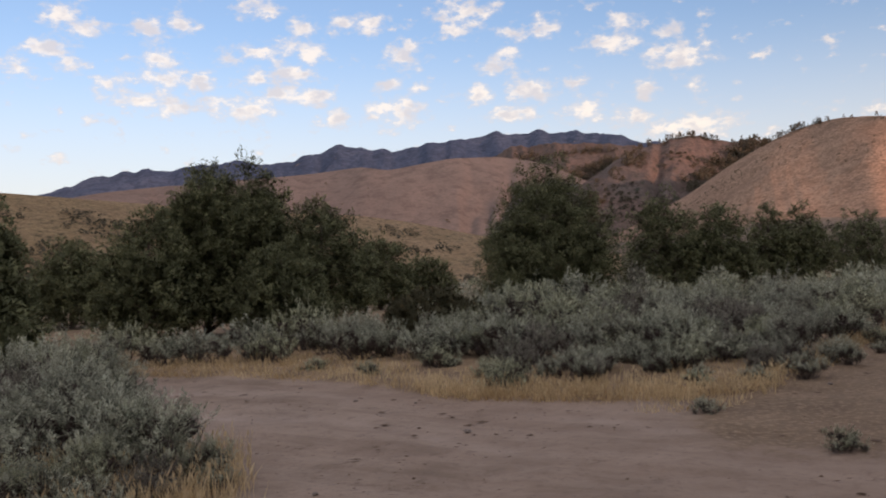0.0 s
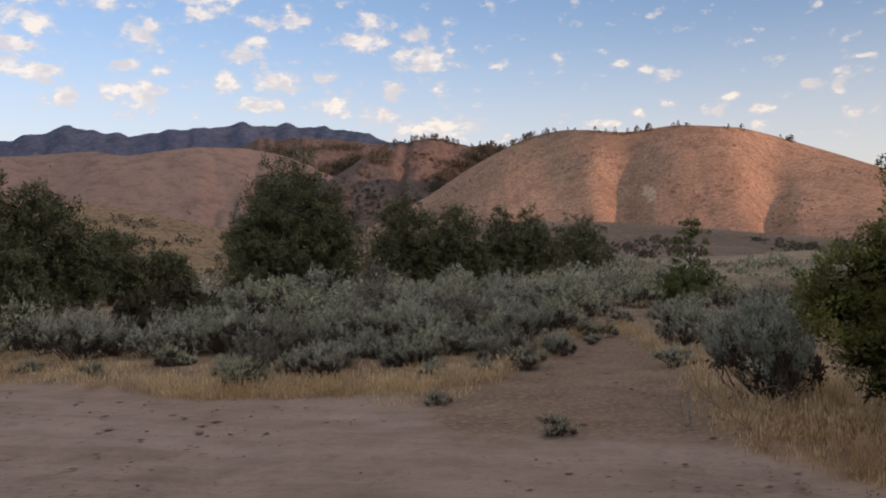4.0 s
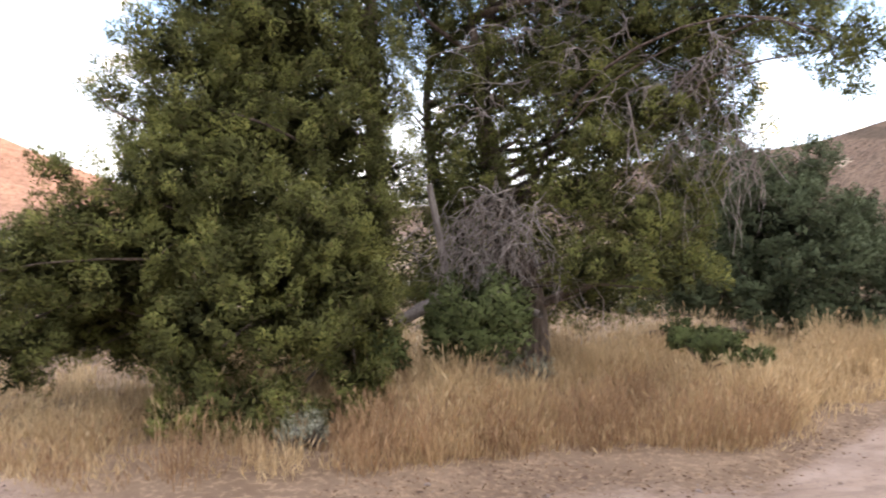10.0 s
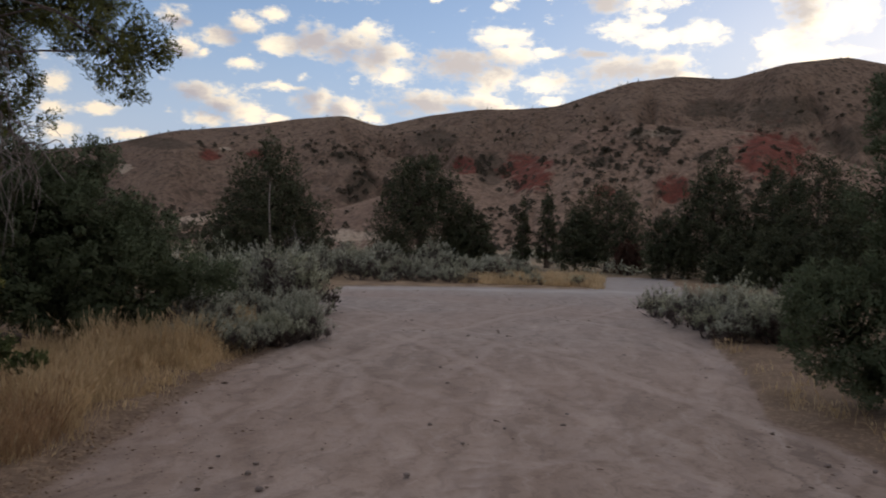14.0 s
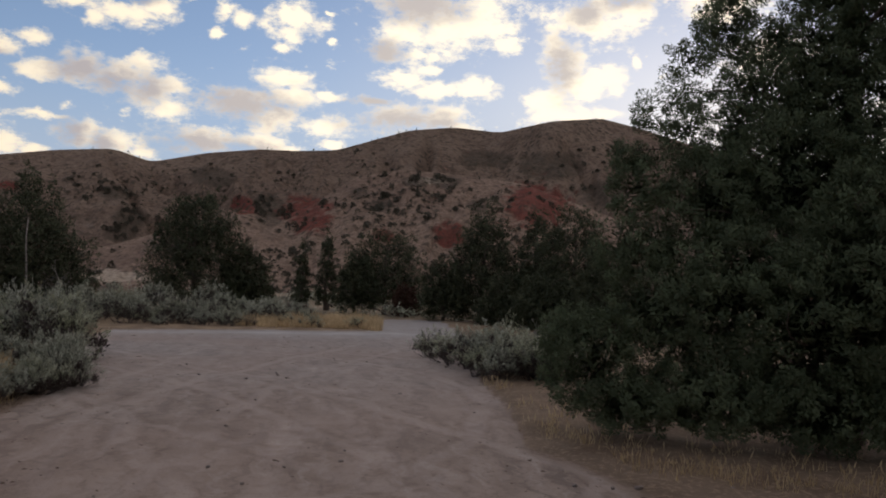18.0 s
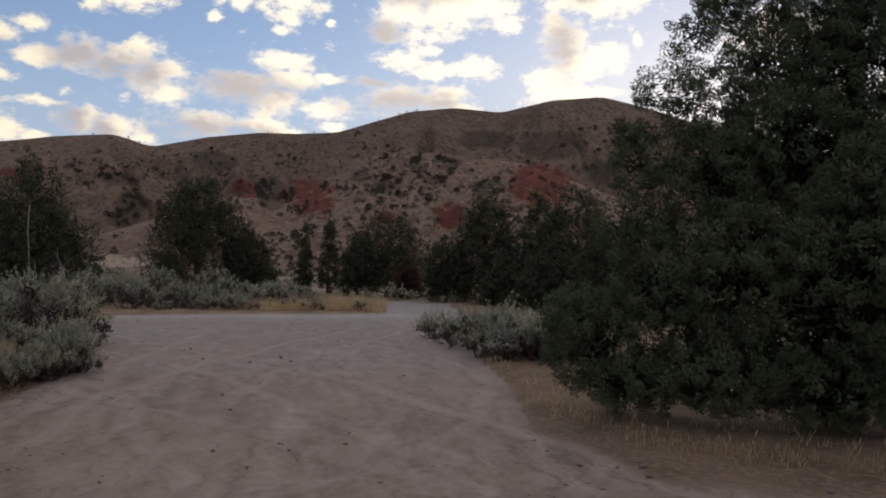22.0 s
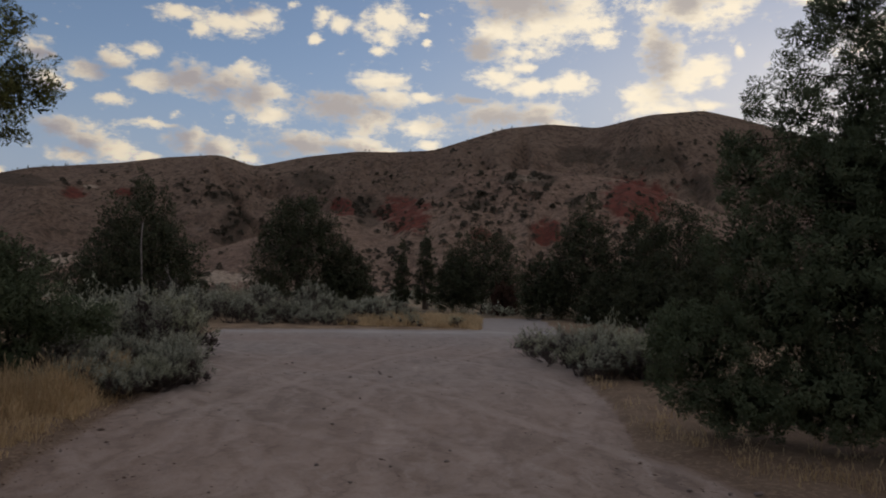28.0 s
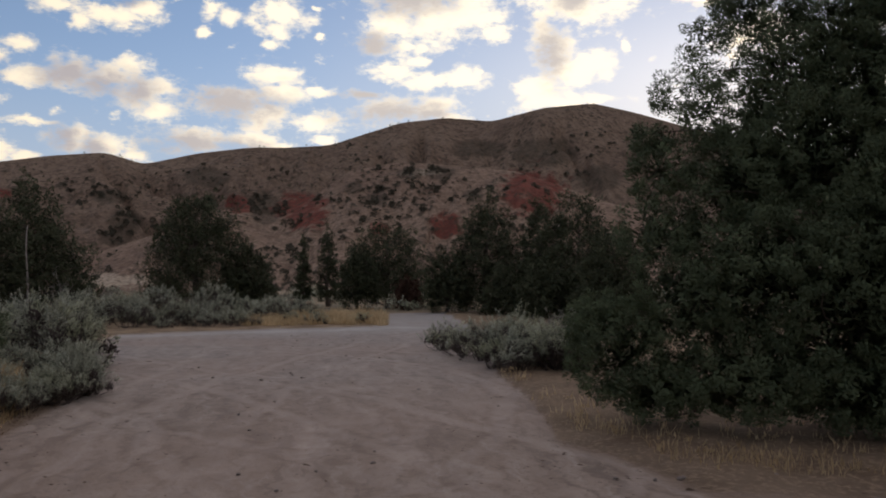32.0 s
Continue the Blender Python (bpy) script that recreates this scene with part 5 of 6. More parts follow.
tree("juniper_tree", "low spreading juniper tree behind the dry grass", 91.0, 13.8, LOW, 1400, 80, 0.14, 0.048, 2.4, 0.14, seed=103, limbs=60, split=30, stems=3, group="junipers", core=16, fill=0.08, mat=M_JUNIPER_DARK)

# the dark juniper on the other verge
FOOT = [lobe(141.3, 9.9, 1.0, 0.57, 0.6), lobe(139.9, 10.0, 1.3, 0.34, 0.3), lobe(146.1, 9.9, 1.55, 0.74, 0.72), lobe(150.3, 9.8, 1.83, 0.87, 0.85), lobe(155.3, 9.7, 1.6, 0.99, 1.1), lobe(144.0, 9.8, 0.55, 0.58, 0.3),
        lobe(149.3, 9.5, 0.72, 0.75, 0.42), lobe(160.5, 9.6, 2.0, 1.2, 1.3), lobe(155.5, 9.8, 0.6, 0.8, 0.4), lobe(162, 10.0, 0.7, 0.9, 0.5)]
SPIRE = [lobe(143.8, 10.0, 2.33, 0.45, 0.4), lobe(144.2, 10.1, 3.05, 0.36, 0.4), lobe(143.5, 10.1, 3.4, 0.17, 0.2), lobe(144.9, 10.1, 3.95, 0.14, 0.28), lobe(147.1, 10.1, 3.7, 0.33, 0.4), lobe(147.3, 10.3, 4.6, 0.26, 0.42),
         lobe(149.9, 10.4, 5.0, 0.36, 0.42), lobe(151.3, 10.5, 4.15, 0.48, 0.55), lobe(155.1, 10.7, 4.6, 0.52, 0.8), lobe(148.9, 10.0, 2.87, 0.6, 0.6), lobe(153.7, 10.3, 3.1, 0.84, 0.9), lobe(157.6, 10.7, 3.7, 0.8, 1.2),
         lobe(157, 10.8, 5.8, 0.6, 1.0), lobe(151.2, 10.5, 5.9, 0.3, 0.7), lobe(158, 10.9, 7.0, 0.5, 0.9), lobe(163.5, 10.4, 3.6, 1.2, 1.6), lobe(161.5, 10.8, 5.4, 0.9, 1.2)]
BOLE = [lobe(154.5, 11.0, 4.0, 0.85, 1.2), lobe(156.5, 11.0, 5.7, 0.85, 1.4), lobe(150.5, 10.8, 3.2, 0.75, 0.75)]
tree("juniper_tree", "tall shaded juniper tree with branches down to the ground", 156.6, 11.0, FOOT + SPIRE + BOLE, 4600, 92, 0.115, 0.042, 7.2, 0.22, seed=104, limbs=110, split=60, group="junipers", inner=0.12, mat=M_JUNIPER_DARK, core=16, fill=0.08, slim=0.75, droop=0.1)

# the small ones in the dry grass
tree("juniper_seedling", "small bushy young juniper in dry grass", 88.2, 8.6, [lobe(88.0, 8.6, 0.68, 0.26, 0.1), lobe(86.4, 8.6, 0.76, 0.14, 0.1), lobe(89.4, 8.6, 0.62, 0.2, 0.12), lobe(91.3, 8.6, 0.55, 0.09, 0.07)], 90, 80, 0.075, 0.04, 0.6, 0.025, seed=105, limbs=20, mat=M_JUNIPER_YOUNG, cat="shrub")
tree("juniper_seedling", "bushy young juniper in front of the old trunk", 73.6, 8.2, [lobe(73.6, 8.2, 0.98, 0.42, 0.26), lobe(72.3, 8.2, 0.72, 0.28, 0.22), lobe(74.9, 8.2, 0.75, 0.28, 0.24)], 80, 160, 0.14, 0.045, 0.9, 0.035, seed=110, limbs=20, mat=M_JUNIPER_YOUNG, cat="shrub", core=8, fill=0.08)
tree("juniper_seedling", "small bushy young juniper in dry grass", 66.6, 8.0, [lobe(67.0, 7.9, 0.55, 0.2, 0.18), lobe(65.2, 7.9, 0.4, 0.25, 0.2)], 50, 110, 0.10, 0.05, 0.4, 0.02, seed=106, limbs=14, mat=M_JUNIPER_YOUNG, cat="shrub")
whorls = [lobe(33.9, 26, 2.62, 0.04, 0.2)]
for i, (z, reach) in enumerate(((2.35, 0.22), (2.05, 0.36), (1.75, 0.5), (1.4, 0.62), (1.1, 0.72))):
    for q in range(5):
        a = q * 72 + i * 31
        bx, by = bearing(33.9, 26)
        whorls += [(bx + f * reach * math.cos(radians(a)), by + f * reach * math.sin(radians(a)), z + 0.25 * f * reach, 0.07, 0.05) for f in (0.55, 1.0)]
tree("pine_sapling", "thin young pine sapling above the sagebrush", 33.9, 26.0, whorls, 70, 20, 0.085, 0.085, 2.75, 0.035, M_PINE, 107, 50, cat="tree")
tree("green_shrub", "rounded dull green shrub at the foot of the sapling", 33.3, 25.2, [lobe(33.3, 25.2, 0.55, 0.75, 0.5), lobe(34.5, 25.2, 0.5, 0.6, 0.45), lobe(32.2, 25.2, 0.4, 0.5, 0.4)], 110, 60, 0.16, 0.09, 0.7, 0.03, M_PINE, 111, 24, stems=4, cat="shrub", up=0.9, core=8, fill=0.15)
tree("bitterbrush", "dark brownish bushy shrub beside pale sagebrush", -1.1, 18.2, [lobe(-1.1, 18.2, 0.65, 0.75, 0.5), lobe(-2.6, 18.2, 0.5, 0.45, 0.4), lobe(0.6, 18.2, 0.55, 0.5, 0.42)], 130, 60, 0.17, 0.10, 0.8, 0.03, M_BITTER, 108, 40, stems=4, cat="shrub", up=0.9)


# ---------------------------------------------------------------- sagebrush
def sage_meshes(seed, clumps, per, leaf, stems, mat=None):
    """Foliage and stems of one sagebrush about 1.3 m wide and 1 m high: rounded heads of upright leafy wands over bare crooked stems."""
    g = np.random.default_rng(seed)
    n = int(g.integers(8, 13))
    lobes = [(0, 0, 0.46, 0.32, 0.30)]
    for i in range(n):
        a, d = i * 2.4 + g.random(), 0.62 * math.sqrt((i + 0.7) / n) * g.uniform(0.8, 1.1)
        lobes.append((d * math.cos(a), d * math.sin(a), g.uniform(0.24, 0.70) * (1.1 - 0.62 * d), g.uniform(0.11, 0.21), g.uniform(0.12, 0.2)))
    c, d = shell_points(g, lobes, clumps, 0.06)
    keep = (c[:, 2] > 0.05) & (d[:, 2] > -0.6)
    c, d = c[keep], d[keep]
    k = len(c)
    who = np.repeat(np.arange(k), per)
    upward = unit(d * np.array([0.7, 0.7, 0.3]) + np.array([0, 0, 0.95]) + g.normal(0, 0.2, (k, 3)))
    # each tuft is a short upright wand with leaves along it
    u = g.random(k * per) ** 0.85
    wand = g.uniform(0.13, 0.36, k)
    around = g.normal(size=(k * per, 3))
    p = c[who] + upward[who] * (u * wand[who])[:, None] + around * 0.02 * (1.3 - u)[:, None]
    out = unit(upward[who] * 1.0 + around * 0.45)
    face = unit(d[who] * 0.8 + unit(around) * 0.5 + np.array([0, 0, 0.5]))
    length = leaf * g.uniform(0.7, 1.4, k * per)
    V, F = sprigs(p, out, length, length * g.uniform(0.08, 0.125, k * per), g, face)
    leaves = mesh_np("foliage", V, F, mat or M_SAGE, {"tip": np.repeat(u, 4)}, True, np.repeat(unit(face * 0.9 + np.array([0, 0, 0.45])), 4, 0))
    paths = []
    for i in g.choice(k, min(stems, k), replace=False):
        paths.append(bent((g.normal(0, 0.07), g.normal(0, 0.07), -0.05), c[i], 5, -0.05, 0.06, g.uniform(0.010, 0.02), 0.004, g))
    # dry brown leaves and twigs inside, their dark colour adding to the shade there
    L = np.array(lobes)
    dn = int(per * clumps * 0.16)
    pick = g.integers(0, len(L), dn)
    q = L[pick, :3] + unit(g.normal(size=(dn, 3))) * (g.random((dn, 1)) ** 0.5 * 0.72) * L[pick][:, [3, 3, 4]]
    size = leaf * 1.7 * g.uniform(0.7, 1.4, dn)
    tv, tf = tubes(paths, 4)
    dv, df = sprigs(q, g.normal(size=(dn, 3)) + np.array([0, 0, 0.8]), size, size * 0.16, g)
    return leaves, mesh_np("stemwork", np.concatenate([tv, dv]), np.concatenate([tf, df + len(tv)]), M_STEM)


NEAR_SAGE = [sage_meshes(200 + i, 210, 46, 0.043, 50) for i in range(6)]
MID_SAGE = [sage_meshes(220 + i, 165, 28, 0.053, 20) for i in range(6)]
FIELD_SAGE = [sage_meshes(230 + i, 130, 12, 0.105, 5) for i in range(5)]
FAR_SAGE = [sage_meshes(240 + i, 60, 5, 0.2, 5) for i in range(3)]
sage_count = 0
SAGE_LABELS = ("rounded grey-green sagebrush on dry ground", "tall grey-green sagebrush with woody stems", "pale silvery sagebrush beside the dirt road")


def sagebrush(az, r, size=1.0, g=rng):
    global sage_count
    x, y, z = place(az, r)
    pool = NEAR_SAGE if r < 16 else MID_SAGE
    leaves, stems = pool[g.integers(len(pool))]
    ob = thing("sagebrush", (x, y, z - 0.02), SAGE_LABELS[0 if size < 0.8 else 1 if size > 1.1 else 2], "shrub", "sagebrush", g.uniform(0, 360), size)
    ob.scale = (size * g.uniform(0.9, 1.15), size * g.uniform(0.9, 1.15), size * g.uniform(0.85, 1.15))
    part("foliage", leaves, ob)
    tagged(part("stemwork", stems, ob), kind="stuff")
    sage_count += 1
    return ob


def scatter(az0, az1, near, far, spacing, size, g, jitter=0.5, keep=1.0, spare=None):
    """Shrubs in a sector; near and far are functions of the compass angle or numbers."""
    spots = []
    r = 3.0
    limit = max(far(a) if callable(far) else far for a in np.linspace(az0, az1, 9))
    while r < limit:
        stepdeg = math.degrees(spacing / r)
        for a in np.arange(az0 + g.uniform(0, stepdeg), az1, stepdeg):
            aa = a + g.uniform(-jitter, jitter) * stepdeg
            rr = r + g.uniform(-jitter, jitter) * spacing
            lo = near(aa) if callable(near) else near
            hi = far(aa) if callable(far) else far
            if lo < rr < hi and g.random() < keep:
                spots.append((aa, rr, size * g.uniform(0.4, 1.1) * (0.85 + 0.35 * (g.random() < 0.25))))
        r += spacing * 0.87
    return spots


blue = thing("sagebrush", place(38.7, 9.4), "tall blue-grey sagebrush at the edge of dry grass", "shrub", "sagebrush", 40)
blue.scale = (0.92, 0.92, 1.22)
blue_leaves, blue_stems = sage_meshes(260, 300, 46, 0.045, 50, M_SAGE_BLUE)
part("foliage", blue_leaves, blue)
tagged(part("stemwork", blue_stems, blue), kind="stuff")

gs = np.random.default_rng(77)
front = lambda a: float(np.interp(a, [-2, 0, 5, 15, 20, 25, 28, 30], [12.6, 11.4, 10.7, 10.7, 10.9, 12.4, 15.5, 18]))
spots = [(a, r, q * min(1.0, 0.65 + 0.05 * (r - front(a)))) for a, r, q in scatter(-1, 27.5, front, lambda a: 18, 0.78, 0.92, gs)]
spots += scatter(-1, 27.5, lambda a: 18, lambda a: 25, 1.05, 1.15, gs)
spots += scatter(-13, -0.5, lambda a: 15.0, lambda a: 20.5, 1.05, 0.9, gs, keep=0.85)
spots += scatter(-48, -22.5, lambda a: 7.6, lambda a: 9.6, 0.95, 0.8, gs)
spots += [(-19.2, 7.6, 0.72), (-21.8, 7.2, 0.45), (-24, 6.8, 0.5), (-16.8, 7.0, 0.42), (-26.5, 6.3, 0.5), (-19.9, 6.4, 0.38), (-29, 6.6, 0.6), (-23, 6.0, 0.36), (-15.8, 6.6, 0.28), (-25.2, 8.6, 0.95), (-28, 8.4, 0.95), (-31, 7.4, 0.8), (-23.2, 9.0, 0.9), (-26.6, 9.2, 1.0), (-22.2, 9.3, 0.6), (-25.8, 12, 0.85), (-24.0, 12.3, 0.9), (-22.3, 12.2, 0.8), (-27.6, 11.8, 0.9), (-24.5, 16, 0.9), (-22.5, 17, 0.9), (-20.6, 17.6, 0.9), (-18.5, 16.5, 0.8), (-16.8, 16.8, 0.7), (-13, 16.6, 0.85)]
spots += scatter(30, 38, lambda a: 13.5, lambda a: 24, 1.15, 0.85, gs, keep=0.8)
spots += scatter(38, 48, lambda a: 13, lambda a: 24, 1.3, 0.85, gs, keep=0.7)
spots += scatter(98.5, 108, lambda a: float(np.interp(a, [98, 103, 107, 108], [13.2, 12.8, 13.4, 15])), lambda a: 17.5, 0.8, 0.9, gs)
spots += [(a, 18.0 + (i % 3) * 0.5, 1.5) for i, a in enumerate((100.5, 101.9, 103.2, 104.4, 105.5, 106.5))]
spots += [(105.6, 13.1, 0.6), (107.5, 14.2, 0.62), (104, 12.8, 0.6), (100.3, 12.3, 0.5), (101.8, 12.2, 0.6), (103.0, 12.4, 0.5), (98.8, 12.6, 0.45), (106.5, 13.8, 0.75)]
spots += scatter(132.8, 138.5, lambda a: 15.4, lambda a: 18.5, 0.85, 0.95, gs)
spots += [(130.4, 20.5, 0.75), (131.6, 19.0, 0.9), (133.0, 17.8, 0.9), (134.6, 17.2, 1.05), (136.2, 16.6, 1.1), (137.8, 15.6, 1.1), (139.2, 15.8, 1.15), (138.3, 17.4, 1.3), (135.6, 18.6, 1.2)]
spots += scatter(104, 121.5, lambda a: 32.8, lambda a: 41, 1.2, 1.25, gs, keep=0.62)
spots += [(117.0, 32.3, 0.75), (118.2, 32.6, 0.6), (122.3, 32.6, 0.75), (125.2, 32.8, 0.6), (115.2, 32.3, 0.7), (112.6, 32.0, 0.6)]
spots += scatter(66, 98, lambda a: 15.5, lambda a: 24, 1.7, 0.9, gs, keep=0.7)
spots += [(24.9, 7.5, 0.26), (16.9, 9.1, 0.2), (32.8, 11.9, 0.42), (62.2, 6.5, 0.42), (72.5, 8.3, 0.5), (76.0, 8.6, 0.5), (-9, 14, 0.35), (-5.4, 12.9, 0.3), (-15.8, 16.5, 0.75)]
spots.sort(key=lambda s: s[1])
NEAREST = 420
for az, r, size in spots[:NEAREST]:
    sagebrush(az, r, size, gs)


def far_brush(name, label, spots, pool, seed):
    """The shrubs that nobody could count, as one mesh."""
    g = np.random.default_rng(seed)
    data = []
    for leaves, _ in pool:
        v = np.empty(len(leaves.vertices) * 3, np.float32)
        leaves.vertices.foreach_get("co", v)
        tip = np.empty(len(leaves.vertices), np.float32)
        leaves.attributes["tip"].data.foreach_get("value", tip)
        nv = np.empty(len(leaves.vertices) * 3, np.float32)
        leaves.attributes["custom_normal"].data.foreach_get("vector", nv)
        data.append((v.reshape(-1, 3), tip, nv.reshape(-1, 3)))
    V, T, N, S = [], [], [], []
    for az, r, size in spots:
        v, tip, nv = data[g.integers(len(data))]
        T.append(tip)
        S.append(np.full(len(tip), g.random()))
        a = g.uniform(0, 6.28)
        c, s = math.cos(a), math.sin(a)
        q = np.stack([v[:, 0] * c - v[:, 1] * s, v[:, 0] * s + v[:, 1] * c, v[:, 2] * g.uniform(0.8, 1.15)], 1) * size
        V.append(q + np.array(place(az, r)))
        N.append(np.stack([nv[:, 0] * c - nv[:, 1] * s, nv[:, 0] * s + nv[:, 1] * c, nv[:, 2]], 1))
    V = np.concatenate(V)
    tagged(new(name, mesh_np(name, V, np.arange(len(V)).reshape(-1, 4), M_SAGE, {"tip": np.concatenate(T), "shade": np.concatenate(S)}, True, np.concatenate(N))), label, "shrubs", kind="stuff")


distant = spots[NEAREST:]
far_brush("sagebrush_field", "dense grey-green sagebrush behind the front bushes", distant + scatter(4, 30, lambda a: 24, lambda a: 36, 1.3, 1.0, gs), FIELD_SAGE, 5)
far_brush("sagebrush_plain", "scattered grey-green sagebrush over the valley floor",
          scatter(27, 62, lambda a: 24, lambda a: 90, 2.6, 1.15, gs, keep=0.6) + scatter(-30, 8, lambda a: 42, lambda a: 75, 2.8, 1.1, gs, keep=0.6)
          + scatter(94, 146, lambda a: 42, lambda a: 95, 2.8, 1.1, gs, keep=0.6), FAR_SAGE, 6)


# ---------------------------------------------------------------- scrub on the slopes
def hillside_scrub(name, label, hill, n, size, seed, mat, per=26, az_lo=None, az_hi=None, crest_bias=0.0):
    _, az, R, z = hill
    g = np.random.default_rng(seed)
    rows = int(R.shape[0] * 0.75 * 0.86)
    i = np.clip((g.beta(1 + crest_bias, 1.0, n * 4) * rows).astype(int), 2, rows - 1)
    j = g.integers(0, R.shape[1], n * 4)
    clump = fractal(az[j] * 0.35, i * 0.045, 3, seed)
    ok = clump > 0.28
    if az_lo is not None:
        ok &= (az[j] > az_lo) & (az[j] < az_hi)
    i, j = i[ok][:n], j[ok][:n]
    a = np.radians(az[j])
    r = R[i, j]
    c = np.stack([r * np.sin(a), r * np.cos(a), z[i, j]], 1)
    s = size * g.uniform(0.3, 1.35, len(c)) ** 2
    who = np.repeat(np.arange(len(c)), per)
    d = unit(g.normal(size=(len(who), 3)) + np.array([0, 0, 0.5]))
    p = c[who] + d * s[who][:, None] * np.array([0.8, 0.8, 0.75]) * g.uniform(0.2, 0.9, (len(who), 1)) + np.array([0, 0, 1.0]) * s[who][:, None] * 0.4
    V, F = sprigs(p, unit(d + 0.6 * g.normal(size=d.shape)), s[who] * 0.5, s[who] * 0.2, g)
    tagged(new(name, mesh_np(name, V, F, mat)), label, "shrubs", kind="stuff")


hillside_scrub("range_scrub", "dark juniper scrub scattered over the brown mountain front", RANGE, 1100, 0.9, 3, M_SCRUB, per=60, az_lo=88, az_hi=152)
hillside_scrub("olive_hill_scrub", "small dark scrub dotted over the olive hillside", OLIVE, 5200, 0.62, 14, M_SCRUB, per=10, az_lo=-40, az_hi=10)
hillside_scrub("rocky_hill_junipers", "dark junipers dotted over the rocky hill", ROCKY, 900, 2.6, 15, M_SCRUB, per=40, az_lo=8, az_hi=26)
hillside_scrub("sunlit_hill_scrub", "tiny dark bushes on the sunlit hill", LIT, 3200, 1.0, 16, M_SCRUB, per=9, az_lo=14, az_hi=50)
hillside_scrub("tan_hill_scrub", "sparse dark bushes on the tan hills", TAN, 160, 3.2, 17, M_SCRUB, per=20, az_lo=-20, az_hi=10)
hillside_scrub("foothill_scrub", "small dark bushes on the gullied foothill", SPUR, 900, 0.75, 4, M_SCRUB, per=50, az_lo=94, az_hi=150)


hillside_scrub("bench_scrub", "dark bushes scattered over the brown bench", BENCH, 700, 1.1, 18, M_SCRUB, per=24, az_lo=16, az_hi=48)


def on_slope(az0, el0, *hills):
    """The point of the nearest slope that is seen at a compass angle and height."""
    for _, az, R, z in hills:
        j = int(np.clip(np.searchsorted(az, az0), 0, len(az) - 1))
        face = int(R.shape[0] * 0.75) - 1
        e = np.degrees(np.arctan2(z[:face, j] - 1.6, R[:face, j]))
        if e.max() > el0:
            i = int(np.argmax(e > el0))
            return np.array([R[i, j] * math.sin(radians(az0)), R[i, j] * math.cos(radians(az0)), z[i, j]])
    return None


def grove(name, label, hills, patches, size, seed, mat, per=110, tall=0.8):
    """Bushes in patches: compass degrees, degrees up, spread both ways, how many."""
    g = np.random.default_rng(seed)
    c = []
    for a, e, wa, we, n in patches:
        for _ in range(n):
            p = on_slope(a + g.normal(0, wa), e + g.normal(0, we), *hills)
            if p is not None:
                c.append(p)
    c = np.array(c)
    s = size * g.uniform(0.45, 1.15, len(c))
    who = np.repeat(np.arange(len(c)), per)
    d = unit(g.normal(size=(len(who), 3)) + np.array([0, 0, 0.3]))
    p = c[who] + d * s[who][:, None] * np.array([0.8, 0.8, tall]) * g.uniform(0.35, 0.95, (len(who), 1)) + np.array([0, 0, 1.0]) * s[who][:, None] * tall * 0.6
    V, F = sprigs(p, unit(d + 0.6 * g.normal(size=d.shape)), s[who] * 0.35, s[who] * 0.14, g)
    tagged(new(name, mesh_np(name, V, F, mat)), label, "shrubs", kind="stuff")


grove("rocky_gully_trees", "dark belt of trees down the gully of the rocky hill", (ROCKY, TAN), [(21.0, 7.1, 0.7, 0.12, 40), (19.8, 6.5, 0.6, 0.2, 50), (18.8, 5.9, 0.6, 0.25, 50), (17.6, 5.2, 0.5, 0.2, 40), (16.8, 4.6, 0.4, 0.2, 22), (13.0, 6.6, 0.5, 0.2, 26)], 7.0, 31, M_SCRUB, 60, 1.1)
grove("forest_below_ridge", "dark forest patch below the rocky mountainside", (RED_ROCK,), [(9.2, 5.8, 0.7, 0.2, 50), (11.0, 6.2, 0.9, 0.2, 60), (12.2, 6.6, 0.6, 0.15, 30), (6.5, 7.2, 0.8, 0.15, 30), (10.0, 7.4, 1.0, 0.1, 30)], 10.0, 32, M_SCRUB, 50, 1.1)
grove("range_junipers", "single dark junipers on the brown mountain front", (SPUR, RANGE), [(107.3, 6.9, 0.1, 0.05, 3), (108.7, 6.8, 0.15, 0.1, 3), (109.7, 6.8, 0.5, 0.2, 14), (108, 6.1, 0.3, 0.2, 4), (110.6, 5.3, 0.5, 0.3, 16), (110, 4.2, 0.5, 0.3, 12), (111.3, 6.9, 0.1, 0.05, 2), (112.6, 5.0, 0.8, 0.5, 8), (118.9, 6.5, 0.6, 0.3, 18), (119.8, 5.9, 0.4, 0.3, 10),
       (120.4, 8.7, 0.05, 0.05, 2), (122.8, 6.8, 0.2, 0.1, 4), (129, 8.6, 0.2, 0.1, 5), (131, 8.7, 0.3, 0.12, 8), (127.2, 8.9, 0.2, 0.1, 3), (131, 7.4, 0.15, 0.1, 4), (131.8, 6.7, 0.1, 0.1, 2), (126.6, 6.5, 0.2, 0.1, 3), (127.3, 7.3, 0.2, 0.1, 4), (130, 6.1, 0.2, 0.2, 3)], 1.4, 33, M_SCRUB, 130, 0.8)
grove("slope_rocks_brush", "small dark brush over the stony slopes", (SPUR, RANGE), [(128, 7.4, 3.0, 1.0, 130), (114, 7.2, 5.0, 1.2, 220), (124, 8.6, 4.0, 0.9, 170), (136, 9.4, 3.0, 1.0, 130), (104, 6.0, 4.0, 1.0, 120)], 0.8, 34, M_SCRUB, 50, 0.7)


